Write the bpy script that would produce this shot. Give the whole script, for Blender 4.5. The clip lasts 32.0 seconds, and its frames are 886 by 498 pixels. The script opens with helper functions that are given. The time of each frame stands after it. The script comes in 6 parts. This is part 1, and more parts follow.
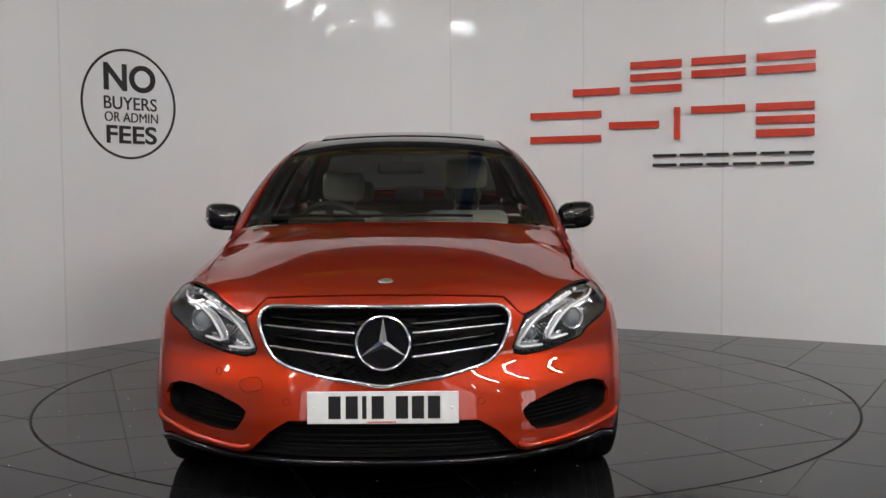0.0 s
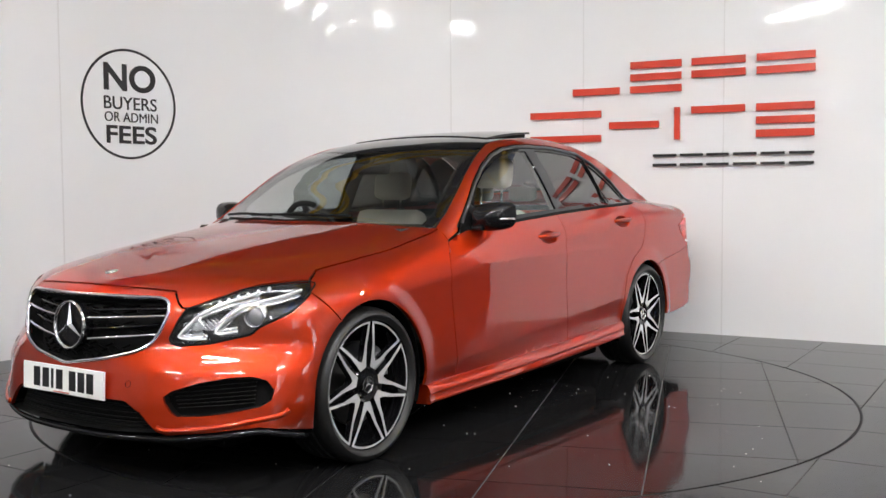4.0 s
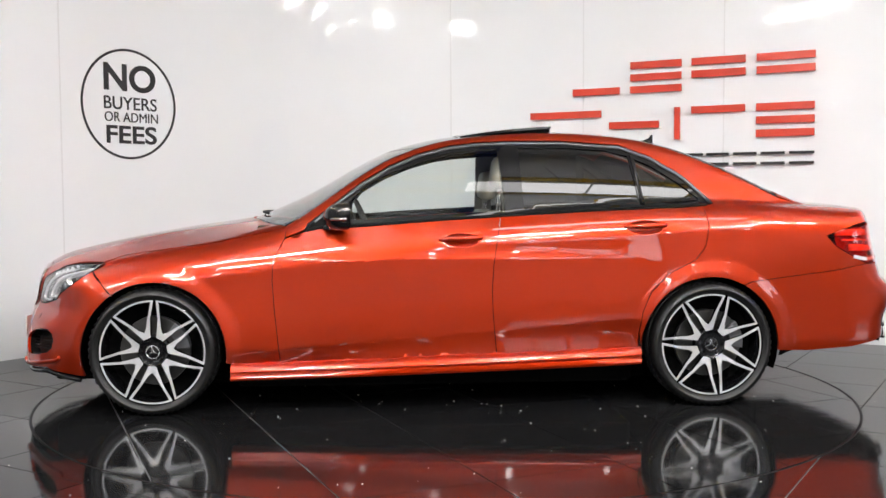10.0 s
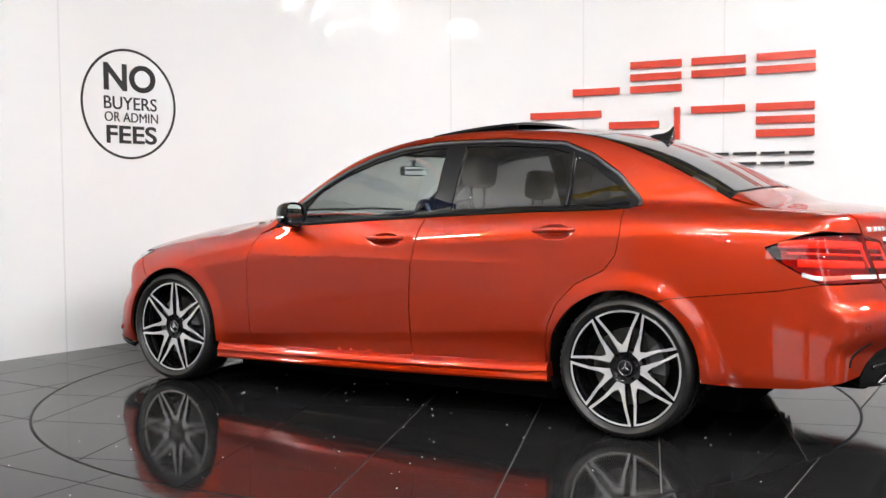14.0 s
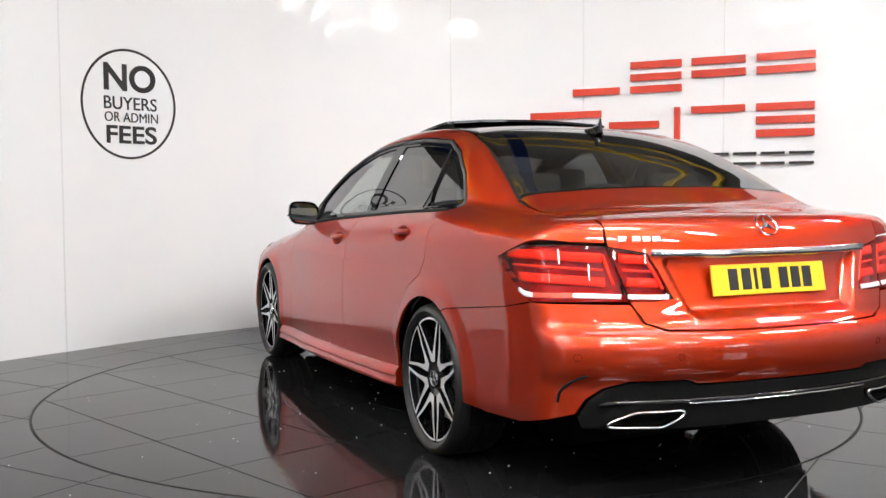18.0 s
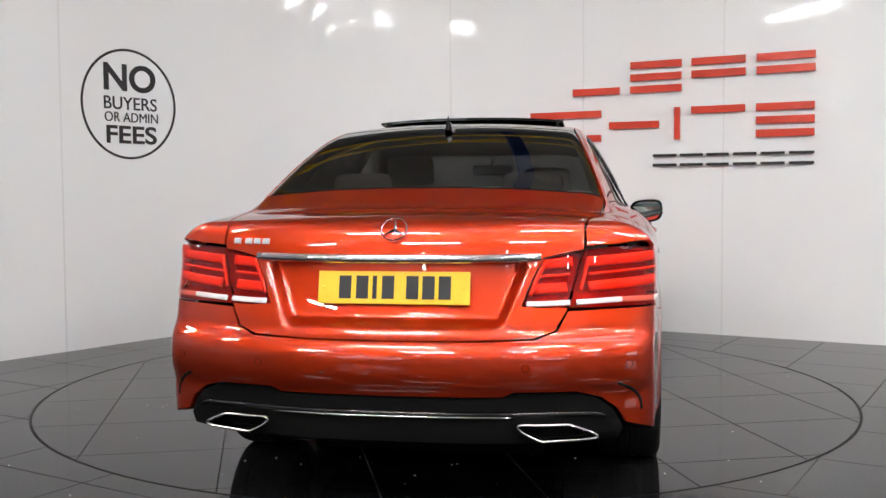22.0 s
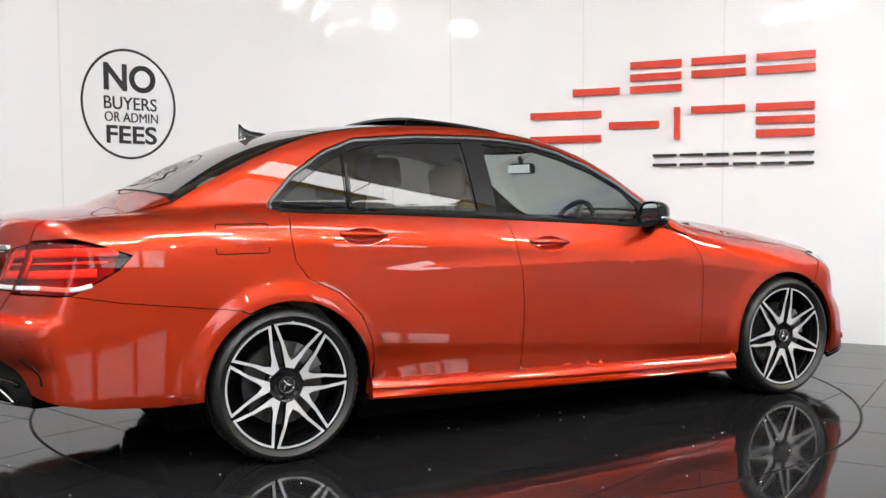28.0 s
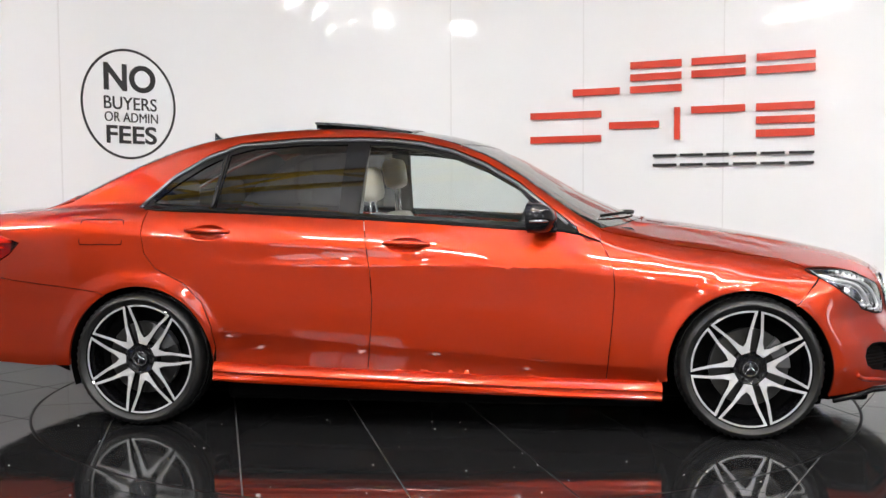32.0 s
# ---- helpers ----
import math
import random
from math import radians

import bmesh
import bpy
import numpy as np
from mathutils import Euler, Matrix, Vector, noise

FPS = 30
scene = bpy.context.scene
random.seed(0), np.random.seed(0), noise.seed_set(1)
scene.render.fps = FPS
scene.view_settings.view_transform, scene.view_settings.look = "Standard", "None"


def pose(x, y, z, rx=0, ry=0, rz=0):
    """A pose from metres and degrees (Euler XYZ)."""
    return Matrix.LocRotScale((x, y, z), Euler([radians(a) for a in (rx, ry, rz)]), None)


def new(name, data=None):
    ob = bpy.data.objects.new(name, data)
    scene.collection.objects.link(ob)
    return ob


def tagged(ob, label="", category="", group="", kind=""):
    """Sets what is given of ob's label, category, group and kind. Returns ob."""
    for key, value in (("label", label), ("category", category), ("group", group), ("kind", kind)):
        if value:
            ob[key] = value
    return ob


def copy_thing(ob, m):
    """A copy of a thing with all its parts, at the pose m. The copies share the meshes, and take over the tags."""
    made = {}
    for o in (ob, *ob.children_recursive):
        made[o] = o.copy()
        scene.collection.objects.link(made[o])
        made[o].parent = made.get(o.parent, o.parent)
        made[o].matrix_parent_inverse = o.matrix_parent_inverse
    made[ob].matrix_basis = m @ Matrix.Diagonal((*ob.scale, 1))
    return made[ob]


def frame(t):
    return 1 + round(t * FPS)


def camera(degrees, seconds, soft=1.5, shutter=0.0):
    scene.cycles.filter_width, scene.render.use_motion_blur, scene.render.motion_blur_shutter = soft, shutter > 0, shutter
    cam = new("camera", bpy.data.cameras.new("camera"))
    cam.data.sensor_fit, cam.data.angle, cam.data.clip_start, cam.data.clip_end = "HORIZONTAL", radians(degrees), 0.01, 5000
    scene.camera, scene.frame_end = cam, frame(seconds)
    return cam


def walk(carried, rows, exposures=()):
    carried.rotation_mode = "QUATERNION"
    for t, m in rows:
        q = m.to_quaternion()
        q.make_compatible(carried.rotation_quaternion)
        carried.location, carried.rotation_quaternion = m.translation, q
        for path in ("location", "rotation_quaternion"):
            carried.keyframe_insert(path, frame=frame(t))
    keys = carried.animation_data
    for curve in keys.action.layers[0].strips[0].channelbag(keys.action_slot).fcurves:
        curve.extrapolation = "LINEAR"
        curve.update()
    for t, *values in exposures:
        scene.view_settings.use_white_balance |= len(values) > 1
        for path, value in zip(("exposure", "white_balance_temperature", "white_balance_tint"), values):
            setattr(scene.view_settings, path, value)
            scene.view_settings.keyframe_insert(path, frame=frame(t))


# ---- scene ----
from mathutils.geometry import delaunay_2d_cdt

# ---- camera ----
cam = camera(47.75, 32.0, soft=1.5)
EYE = (0.0, -5.758, 1.125)


def view(yaw, pitch, roll):
    """The camera's pose from its turn to the right of +y, its tilt up and its lean, in degrees."""
    return pose(*EYE) @ Euler((0, 0, radians(-yaw))).to_matrix().to_4x4() @ pose(0, 0, 0, 90 + pitch) @ pose(0, 0, 0, 0, 0, roll)


STAND = view(-0.104, -3.239, -0.290)
EXPOSURE = [(0, -0.94), (1.0, -1.02), (2.0, -1.10), (3.0, -0.54), (4.5, -0.17), (6, 0.02), (7.5, 0.0), (9, -0.03), (11, -0.02), (12, 0.03), (14, 0.15), (16.5, 0.16),
            (18, 0.10), (20, -0.17), (21.5, -0.30), (23, -0.44), (24.5, -0.24), (26, -0.05), (28, 0.03), (30, -0.04), (31, -0.06), (32, -0.02)]
walk(cam, [(0, STAND), (32, STAND)], exposures=EXPOSURE)

# ---- light: an industrial hall with bright strip lights under its roof ----
world = bpy.data.worlds.new("world")
scene.world = world
world.use_nodes = True
world.node_tree.nodes["Background"].inputs[0].default_value = (0.9, 0.95, 1.0, 1)
world.node_tree.nodes["Background"].inputs[1].default_value = 0.12


# ---- materials ----
def material(name, colour, rough=0.5, metal=0.0, coat=0.0, bump=0.0, scale=20.0, vary=0.0, noise_rough=0.0, emit=0.0, glass=0.0, random_by=0.0):
    m = bpy.data.materials.new(name)
    m.use_nodes = True
    nt = m.node_tree
    b = nt.nodes["Principled BSDF"]
    b.inputs["Base Color"].default_value = (*colour, 1)
    b.inputs["Roughness"].default_value = rough
    b.inputs["Metallic"].default_value = metal
    b.inputs["Coat Weight"].default_value = coat
    b.inputs["Coat Roughness"].default_value = 0.03
    b.inputs["Transmission Weight"].default_value = glass
    if emit:
        b.inputs["Emission Color"].default_value = (*colour, 1)
        b.inputs["Emission Strength"].default_value = emit
    if bump or vary or noise_rough or random_by:
        co = nt.nodes.new("ShaderNodeTexCoord")
        n = nt.nodes.new("ShaderNodeTexNoise")
        n.inputs["Scale"].default_value = scale
        n.inputs["Detail"].default_value = 6
        nt.links.new(co.outputs["Object"], n.inputs["Vector"])
        big = nt.nodes.new("ShaderNodeTexNoise")
        big.inputs["Scale"].default_value = scale * 0.07
        big.inputs["Detail"].default_value = 3
        nt.links.new(co.outputs["Object"], big.inputs["Vector"])
        if vary or random_by:
            add = nt.nodes.new("ShaderNodeMath")
            nt.links.new(n.outputs["Fac"], add.inputs[0])
            nt.links.new(big.outputs["Fac"], add.inputs[1])
            ramp = nt.nodes.new("ShaderNodeMapRange")
            ramp.inputs["From Min"].default_value, ramp.inputs["From Max"].default_value = 0.6, 1.4
            ramp.inputs["To Min"].default_value, ramp.inputs["To Max"].default_value = 1 - vary, 1 + vary
            nt.links.new(add.outputs[0], ramp.inputs["Value"])
            value = ramp.outputs[0]
            if random_by:
                info = nt.nodes.new("ShaderNodeObjectInfo")
                r2 = nt.nodes.new("ShaderNodeMapRange")
                r2.inputs["To Min"].default_value, r2.inputs["To Max"].default_value = 1 - random_by, 1 + random_by
                nt.links.new(info.outputs["Random"], r2.inputs["Value"])
                mul = nt.nodes.new("ShaderNodeMath")
                mul.operation = "MULTIPLY"
                nt.links.new(value, mul.inputs[0])
                nt.links.new(r2.outputs[0], mul.inputs[1])
                value = mul.outputs[0]
            tint = nt.nodes.new("ShaderNodeVectorMath")
            tint.operation = "SCALE"
            tint.inputs[0].default_value = colour
            nt.links.new(value, tint.inputs["Scale"])
            nt.links.new(tint.outputs[0], b.inputs["Base Color"])
        if noise_rough:
            rr = nt.nodes.new("ShaderNodeMapRange")
            rr.inputs["From Min"].default_value, rr.inputs["From Max"].default_value = 0.3, 0.7
            rr.inputs["To Min"].default_value, rr.inputs["To Max"].default_value = max(0, rough - noise_rough), rough + noise_rough
            nt.links.new(big.outputs["Fac"], rr.inputs["Value"])
            nt.links.new(rr.outputs[0], b.inputs["Roughness"])
        if bump:
            bn = nt.nodes.new("ShaderNodeBump")
            bn.inputs["Strength"].default_value = 1.0
            bn.inputs["Distance"].default_value = bump
            nt.links.new(n.outputs["Fac"], bn.inputs["Height"])
            nt.links.new(bn.outputs[0], b.inputs["Normal"])
    return m


def glass_material(name, tint, strength, rough=0.0, ior=1.8):
    """A thin tinted pane: clear, with more mirror at steep angles."""
    m = bpy.data.materials.new(name)
    m.use_nodes = True
    nt = m.node_tree
    nt.nodes.remove(nt.nodes["Principled BSDF"])
    out = nt.nodes["Material Output"]
    tr = nt.nodes.new("ShaderNodeBsdfTransparent")
    tr.inputs[0].default_value = (*[c * strength for c in tint], 1)
    gl = nt.nodes.new("ShaderNodeBsdfGlossy")
    gl.inputs["Roughness"].default_value = rough
    gl.inputs["Color"].default_value = (1, 1, 1, 1)
    face = nt.nodes.new("ShaderNodeLayerWeight")
    face.inputs["Blend"].default_value = 0.5
    steep = nt.nodes.new("ShaderNodeMath")
    steep.operation = "POWER"
    steep.inputs[1].default_value = 4.0
    nt.links.new(face.outputs["Facing"], steep.inputs[0])
    fr = nt.nodes.new("ShaderNodeMapRange")
    fr.inputs["To Min"].default_value = ((ior - 1) / (ior + 1)) ** 2
    fr.inputs["To Max"].default_value = 0.95
    nt.links.new(steep.outputs[0], fr.inputs["Value"])
    mix = nt.nodes.new("ShaderNodeMixShader")
    nt.links.new(fr.outputs[0], mix.inputs[0])
    nt.links.new(tr.outputs[0], mix.inputs[1])
    nt.links.new(gl.outputs[0], mix.inputs[2])
    nt.links.new(mix.outputs[0], out.inputs["Surface"])
    return m


def paint_material():
    """Red-orange metallic paint under a clear coat, with fine flakes."""
    m = material("red_metallic_paint", (0.50, 0.034, 0.0050), 0.46, 0.90, 1.0)
    m.node_tree.nodes["Principled BSDF"].inputs["Specular IOR Level"].default_value = 0.2
    m.node_tree.nodes["Principled BSDF"].inputs["Coat Roughness"].default_value = 0.004
    m.node_tree.nodes["Principled BSDF"].inputs["Coat IOR"].default_value = 1.7
    m.node_tree.nodes["Principled BSDF"].inputs["Specular Tint"].default_value = (0.55, 0.14, 0.08, 1)
    nt = m.node_tree
    b = nt.nodes["Principled BSDF"]
    co = nt.nodes.new("ShaderNodeTexCoord")
    v = nt.nodes.new("ShaderNodeTexVoronoi")
    v.inputs["Scale"].default_value = 900
    nt.links.new(co.outputs["Object"], v.inputs["Vector"])
    r = nt.nodes.new("ShaderNodeMapRange")
    r.inputs["To Min"].default_value, r.inputs["To Max"].default_value = 0.41, 0.53
    nt.links.new(v.outputs["Color"], r.inputs["Value"])
    nt.links.new(r.outputs[0], b.inputs["Roughness"])
    n = nt.nodes.new("ShaderNodeTexNoise")
    n.inputs["Scale"].default_value = 140
    nt.links.new(co.outputs["Object"], n.inputs["Vector"])
    bn = nt.nodes.new("ShaderNodeBump")
    bn.inputs["Distance"].default_value = 0.000008
    nt.links.new(n.outputs["Fac"], bn.inputs["Height"])
    nt.links.new(bn.outputs[0], b.inputs["Coat Normal"])
    return m


PAINT = paint_material()
CHROME = material("polished_chrome", (0.86, 0.86, 0.87), 0.10, 1.0)
SATIN = material("satin_aluminium", (0.15, 0.15, 0.155), 0.42, 1.0)
MACHINED = material("machined_alloy", (0.92, 0.92, 0.93), 0.26, 0.62, bump=0.00005, scale=300)
GLOSS_BLACK = material("gloss_black", (0.006, 0.006, 0.007), 0.15, 0.0, 1.0)
GLOSS_BLACK.node_tree.nodes["Principled BSDF"].inputs["Specular IOR Level"].default_value = 0.0
MATT_BLACK = material("matt_black_plastic", (0.005, 0.005, 0.005), 0.5, bump=0.0002, scale=400)
MATT_BLACK.node_tree.nodes["Principled BSDF"].inputs["Specular IOR Level"].default_value = 0.10
SHELL_BLACK = material("black_shell", (0.006, 0.006, 0.006), 0.8)
SHELL_BLACK.node_tree.nodes["Principled BSDF"].inputs["Specular IOR Level"].default_value = 0.0
RUBBER = material("tyre_rubber", (0.007, 0.007, 0.007), 0.45, bump=0.0002, scale=120, vary=0.25)
STEEL = material("brake_steel", (0.10, 0.098, 0.095), 0.35, 1.0, bump=0.0001, scale=200)
CALIPER = material("grey_caliper", (0.16, 0.16, 0.165), 0.40, 0.7)
CREAM = material("cream_leather", (0.62, 0.58, 0.50), 0.55, bump=0.0006, scale=120, vary=0.08)
TRIM_DARK = material("dark_cabin_trim", (0.02, 0.019, 0.018), 0.65, bump=0.0004, scale=200, vary=0.2)
TRIM_BEIGE = material("beige_cabin_trim", (0.16, 0.15, 0.13), 0.7, bump=0.0003, scale=150, vary=0.1)
WINDOW = glass_material("clear_window_glass", (0.95, 1.0, 0.98), 0.88, ior=1.6)
PRIVACY = glass_material("privacy_glass", (0.92, 0.92, 0.90), 0.13, ior=1.75)
SCREEN = glass_material("windscreen_glass", (0.93, 1.0, 0.97), 0.46)
LENS = glass_material("clear_lens", (1, 1, 1), 0.95)
RED_LENS = glass_material("red_lens", (1.0, 0.20, 0.13), 0.95, ior=1.6)
LAMP_RED = material("red_lamp_bar", (0.98, 0.12, 0.05), 0.20, 0.1, 0.5, bump=0.002, scale=60)
LAMP_DARK = material("red_lamp_housing", (0.40, 0.020, 0.014), 0.18, 0.5, bump=0.0015, scale=90)
LAMP_CLEAR = material("clear_ribbed_lens", (0.74, 0.71, 0.70), 0.2, 0.0, 1.0, bump=0.0006, scale=260)
LED_WHITE = material("white_light_guide", (0.86, 0.87, 0.89), 0.15, 0.0, 1.0)
LAMP_BLACK = material("dark_lamp_housing", (0.10, 0.102, 0.106), 0.18, 0.85)
LAMP_CHROME = material("lamp_chrome", (0.80, 0.81, 0.83), 0.14, 1.0)
LENS_BALL = material("lens_ball", (0.35, 0.37, 0.40), 0.04, 0.6, 1.0)
MIRROR = material("mirror", (0.80, 0.82, 0.84), 0.02, 1.0)
PLATE_WHITE = material("white_plate", (0.82, 0.82, 0.80), 0.35, vary=0.03, scale=30)
PLATE_YELLOW = material("yellow_plate", (0.85, 0.52, 0.02), 0.35, vary=0.03, scale=30)
PLATE_INK = material("black_plate_ink", (0.012, 0.012, 0.014), 0.4)
WALL_WHITE = material("glossy_white_panel", (0.85, 0.865, 0.88), 0.06, 0.0, 0.0, bump=0.0006, scale=2.2, vary=0.015, noise_rough=0.02)
WALL_WHITE.node_tree.nodes["Principled BSDF"].inputs["Specular IOR Level"].default_value = 0.20
SEAM = material("pale_seam", (0.74, 0.75, 0.76), 0.4, vary=0.05)
SIGN_RED = material("red_acrylic", (0.62, 0.045, 0.018), 0.3, 0.0, 0.4, vary=0.03, scale=8)
SIGN_BLACK = material("black_vinyl", (0.012, 0.012, 0.013), 0.4)
TILE = material("dark_stone_tile", (0.011, 0.011, 0.0115), 0.065, 0.0, 0.0, bump=0.0004, scale=9, vary=0.22, noise_rough=0.05, random_by=0.08)
TILE.node_tree.nodes["Principled BSDF"].inputs["Specular IOR Level"].default_value = 0.16
JOINT = material("grey_grout", (0.12, 0.12, 0.12), 0.9, vary=0.2)
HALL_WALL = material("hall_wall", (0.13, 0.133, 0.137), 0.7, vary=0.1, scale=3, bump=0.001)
# Paler than the other hall walls only to bounce fill onto the car's flanks.
HALL_FILL = material("fill_hall_wall", (0.29, 0.29, 0.294), 0.7, vary=0.1, scale=3, bump=0.001)
HALL_ROOF = material("hall_roof", (0.62, 0.62, 0.63), 0.7, vary=0.1, scale=3)
TRUSS_YELLOW = material("yellow_steel", (0.85, 0.55, 0.04), 0.45, vary=0.1)
BEAM_BLUE = material("blue_steel", (0.015, 0.07, 0.34), 0.45, vary=0.1)
TUBE = material("lit_tube", (1.0, 0.985, 0.975), 0.4, emit=300.0)
LIGHT_BOX = material("light_box_diffuser", (1.0, 0.985, 0.975), 0.4, emit=8.0)
PANE_LIT = material("daylit_pane", (0.92, 0.96, 1.0), 0.3, emit=4.5)
PANE_DIM = material("hazy_daylit_pane", (0.92, 0.96, 1.0), 0.3, emit=1.1)
SPOT = material("lit_spot", (1.0, 0.985, 0.975), 0.4, emit=45.0)
DUST = material("pale_dust", (0.75, 0.74, 0.72), 0.8)


# ---- mesh helpers ----
def shade(me, smooth=True):
    me.polygons.foreach_set("use_smooth", [smooth] * len(me.polygons))


def part(name, bm, mat, parent=None, label="", smooth=False, sharp=None):
    """Links a bmesh as one mesh object, under a thing or a part when one is given."""
    me = bpy.data.meshes.new(name)
    if sharp is not None:
        for e in bm.edges:
            if len(e.link_faces) == 2 and e.calc_face_angle(0) > radians(sharp):
                e.smooth = False
        smooth = True
    bm.to_mesh(me)
    bm.free()
    shade(me, smooth)
    for one in mat if isinstance(mat, (list, tuple)) else [mat]:
        me.materials.append(one)
    ob = new(name, me)
    ob.parent = parent
    if label:
        ob["label"] = label
    return ob


def true_shade(ob):
    """Gives a panel of the skin the skin's own normals, so that its gloss runs smooth."""
    me = ob.data
    n = len(me.loops)
    vi = np.empty(n, np.int32)
    me.loops.foreach_get("vertex_index", vi)
    co = np.empty(len(me.vertices) * 3)
    me.vertices.foreach_get("co", co)
    nv = skin_normal(co.reshape(-1, 3))[vi]
    fn = np.empty(len(me.polygons) * 3)
    me.polygons.foreach_get("normal", fn)
    count = np.empty(len(me.polygons), np.int32)
    me.polygons.foreach_get("loop_total", count)
    fl = np.repeat(fn.reshape(-1, 3), count, axis=0)
    off = np.sum(fl * nv, 1) < 0.55
    nv[off] = fl[off]
    me.normals_split_custom_set([tuple(v) for v in nv])
    return ob


def empty(name, m=None, parent=None):
    ob = new(name)
    if m is not None:
        ob.matrix_world = m
    ob.parent = parent
    return ob


def box(bm, lo, hi, bevel=0.0, m=None):
    made = bmesh.ops.create_cube(bm, size=1)["verts"]
    for v in made:
        v.co = Vector([lo[i] + (v.co[i] + 0.5) * (hi[i] - lo[i]) for i in range(3)])
    if bevel:
        edges = list({e for v in made for e in v.link_edges})
        made = bmesh.ops.bevel(bm, geom=edges, offset=bevel, segments=2, affect="EDGES", profile=0.5)["verts"]
    if m is not None:
        for v in made:
            v.co = m @ v.co
    return bm


def prism(bm, loop, lift, m=None):
    """A flat shape with thickness: loop of (x, y), from z 0 to lift."""
    m = m or Matrix()
    low = [bm.verts.new(m @ Vector((x, y, 0))) for x, y in loop]
    top = [bm.verts.new(m @ Vector((x, y, lift))) for x, y in loop]
    n = len(loop)
    bm.faces.new(top)
    bm.faces.new(low[::-1])
    for i in range(n):
        bm.faces.new((low[i], low[(i + 1) % n], top[(i + 1) % n], top[i]))
    return bm


def lathe(bm, profile, steps, axis="y", m=None, closed=False):
    """Spins (radius, along) pairs round an axis."""
    m = m or Matrix()
    rings = []
    for k in range(steps):
        a = 2 * math.pi * k / steps
        ring = []
        for r, s in profile:
            if axis == "y":
                p = Vector((r * math.cos(a), s, r * math.sin(a)))
            else:
                p = Vector((r * math.cos(a), r * math.sin(a), s))
            ring.append(bm.verts.new(m @ p))
        rings.append(ring)
    n = len(profile)
    for k in range(steps):
        a, b = rings[k], rings[(k + 1) % steps]
        for i in range(n if closed else n - 1):
            j = (i + 1) % n
            bm.faces.new((a[i], b[i], b[j], a[j]))
    bmesh.ops.remove_doubles(bm, verts=[v for r in rings for v in r], dist=1e-6)
    return bm


def tube(bm, points, radius, sides=8, closed=False, flat=1.0):
    """A round bar along points."""
    pts = [Vector(p) for p in points]
    n = len(pts)
    rings = []
    up = None
    for i, p in enumerate(pts):
        a = pts[(i - 1) % n] if closed or i > 0 else p
        b = pts[(i + 1) % n] if closed or i < n - 1 else p
        t = (b - a).normalized()
        if up is None:
            up = Vector((0, 0, 1)) if abs(t.z) < 0.9 else Vector((1, 0, 0))
        s = t.cross(up).normalized()
        u = s.cross(t).normalized()
        up = u
        rings.append([bm.verts.new(p + radius * (math.cos(2 * math.pi * k / sides) * s + flat * math.sin(2 * math.pi * k / sides) * u)) for k in range(sides)])
    for i in range(n if closed else n - 1):
        a, b = rings[i], rings[(i + 1) % n]
        for k in range(sides):
            bm.faces.new((a[k], a[(k + 1) % sides], b[(k + 1) % sides], b[k]))
    if not closed:
        bm.faces.new(rings[0][::-1])
        bm.faces.new(rings[-1])
    return bm


def spline(xs, ys):
    """A smooth curve through the points, by Hermite pieces with limited slopes."""
    xs, ys = np.asarray(xs, float), np.asarray(ys, float)
    if xs[0] > xs[-1]:
        xs, ys = xs[::-1], ys[::-1]
    h = np.diff(xs)
    d = np.diff(ys) / h
    m = np.empty_like(ys)
    m[0], m[-1] = d[0], d[-1]
    m[1:-1] = (d[:-1] * h[1:] + d[1:] * h[:-1]) / (h[1:] + h[:-1])

    def exact(x):
        i = np.clip(np.searchsorted(xs, x, "right") - 1, 0, len(h) - 1)
        t = (x - xs[i]) / h[i]
        return (ys[i] * (1 + 2 * t) * (1 - t) ** 2 + ys[i + 1] * t * t * (3 - 2 * t)
                + h[i] * m[i] * t * (1 - t) ** 2 + h[i] * m[i + 1] * t * t * (t - 1))
    table_x = np.linspace(xs[0], xs[-1], 4000)
    table_y = exact(table_x)

    def at(x):
        return np.interp(x, table_x, table_y)
    return at


# ---- the room: curved white wall, tiled floor, turntable, hall ----
TABLE_R = 2.233
WALL_X = spline([0, 1.6, 3.0, 3.68, 4.15, 4.9, 5.6, 6.25, 7.0, 7.75, 8.9, 9.73, 10.9, 13.0],
                [-4.3, -3.85, -3.29, -3.008, -2.723, -2.28, -1.80, -1.34, -0.72, 0.1, 1.16, 1.862, 3.194, 4.95])
WALL_Y = spline([0, 1.6, 3.0, 3.68, 4.15, 4.9, 5.6, 6.25, 7.0, 7.75, 8.9, 9.73, 10.9, 13.0],
                [-2.6, -1.05, 0.35, 0.944, 1.318, 1.93, 2.43, 2.83, 3.06, 2.98, 2.56, 2.19, 1.449, 0.48])
WALL_TOP = 2.85


def wall_at(s, z=0.0, off=0.0):
    """A point of the curved wall at s along it, off metres in front of it."""
    x, y = float(WALL_X(s)), float(WALL_Y(s))
    dx, dy = float(WALL_X(s + 0.01) - WALL_X(s - 0.01)), float(WALL_Y(s + 0.01) - WALL_Y(s - 0.01))
    n = math.hypot(dx, dy)
    return Vector((x + off * dy / n, y - off * dx / n, z))


def wall_s(x):
    """Where along the wall it has this x."""
    lo, hi = 0.0, 13.0
    for _ in range(40):
        mid = (lo + hi) / 2
        lo, hi = (mid, hi) if WALL_X(mid) < x else (lo, mid)
    return lo


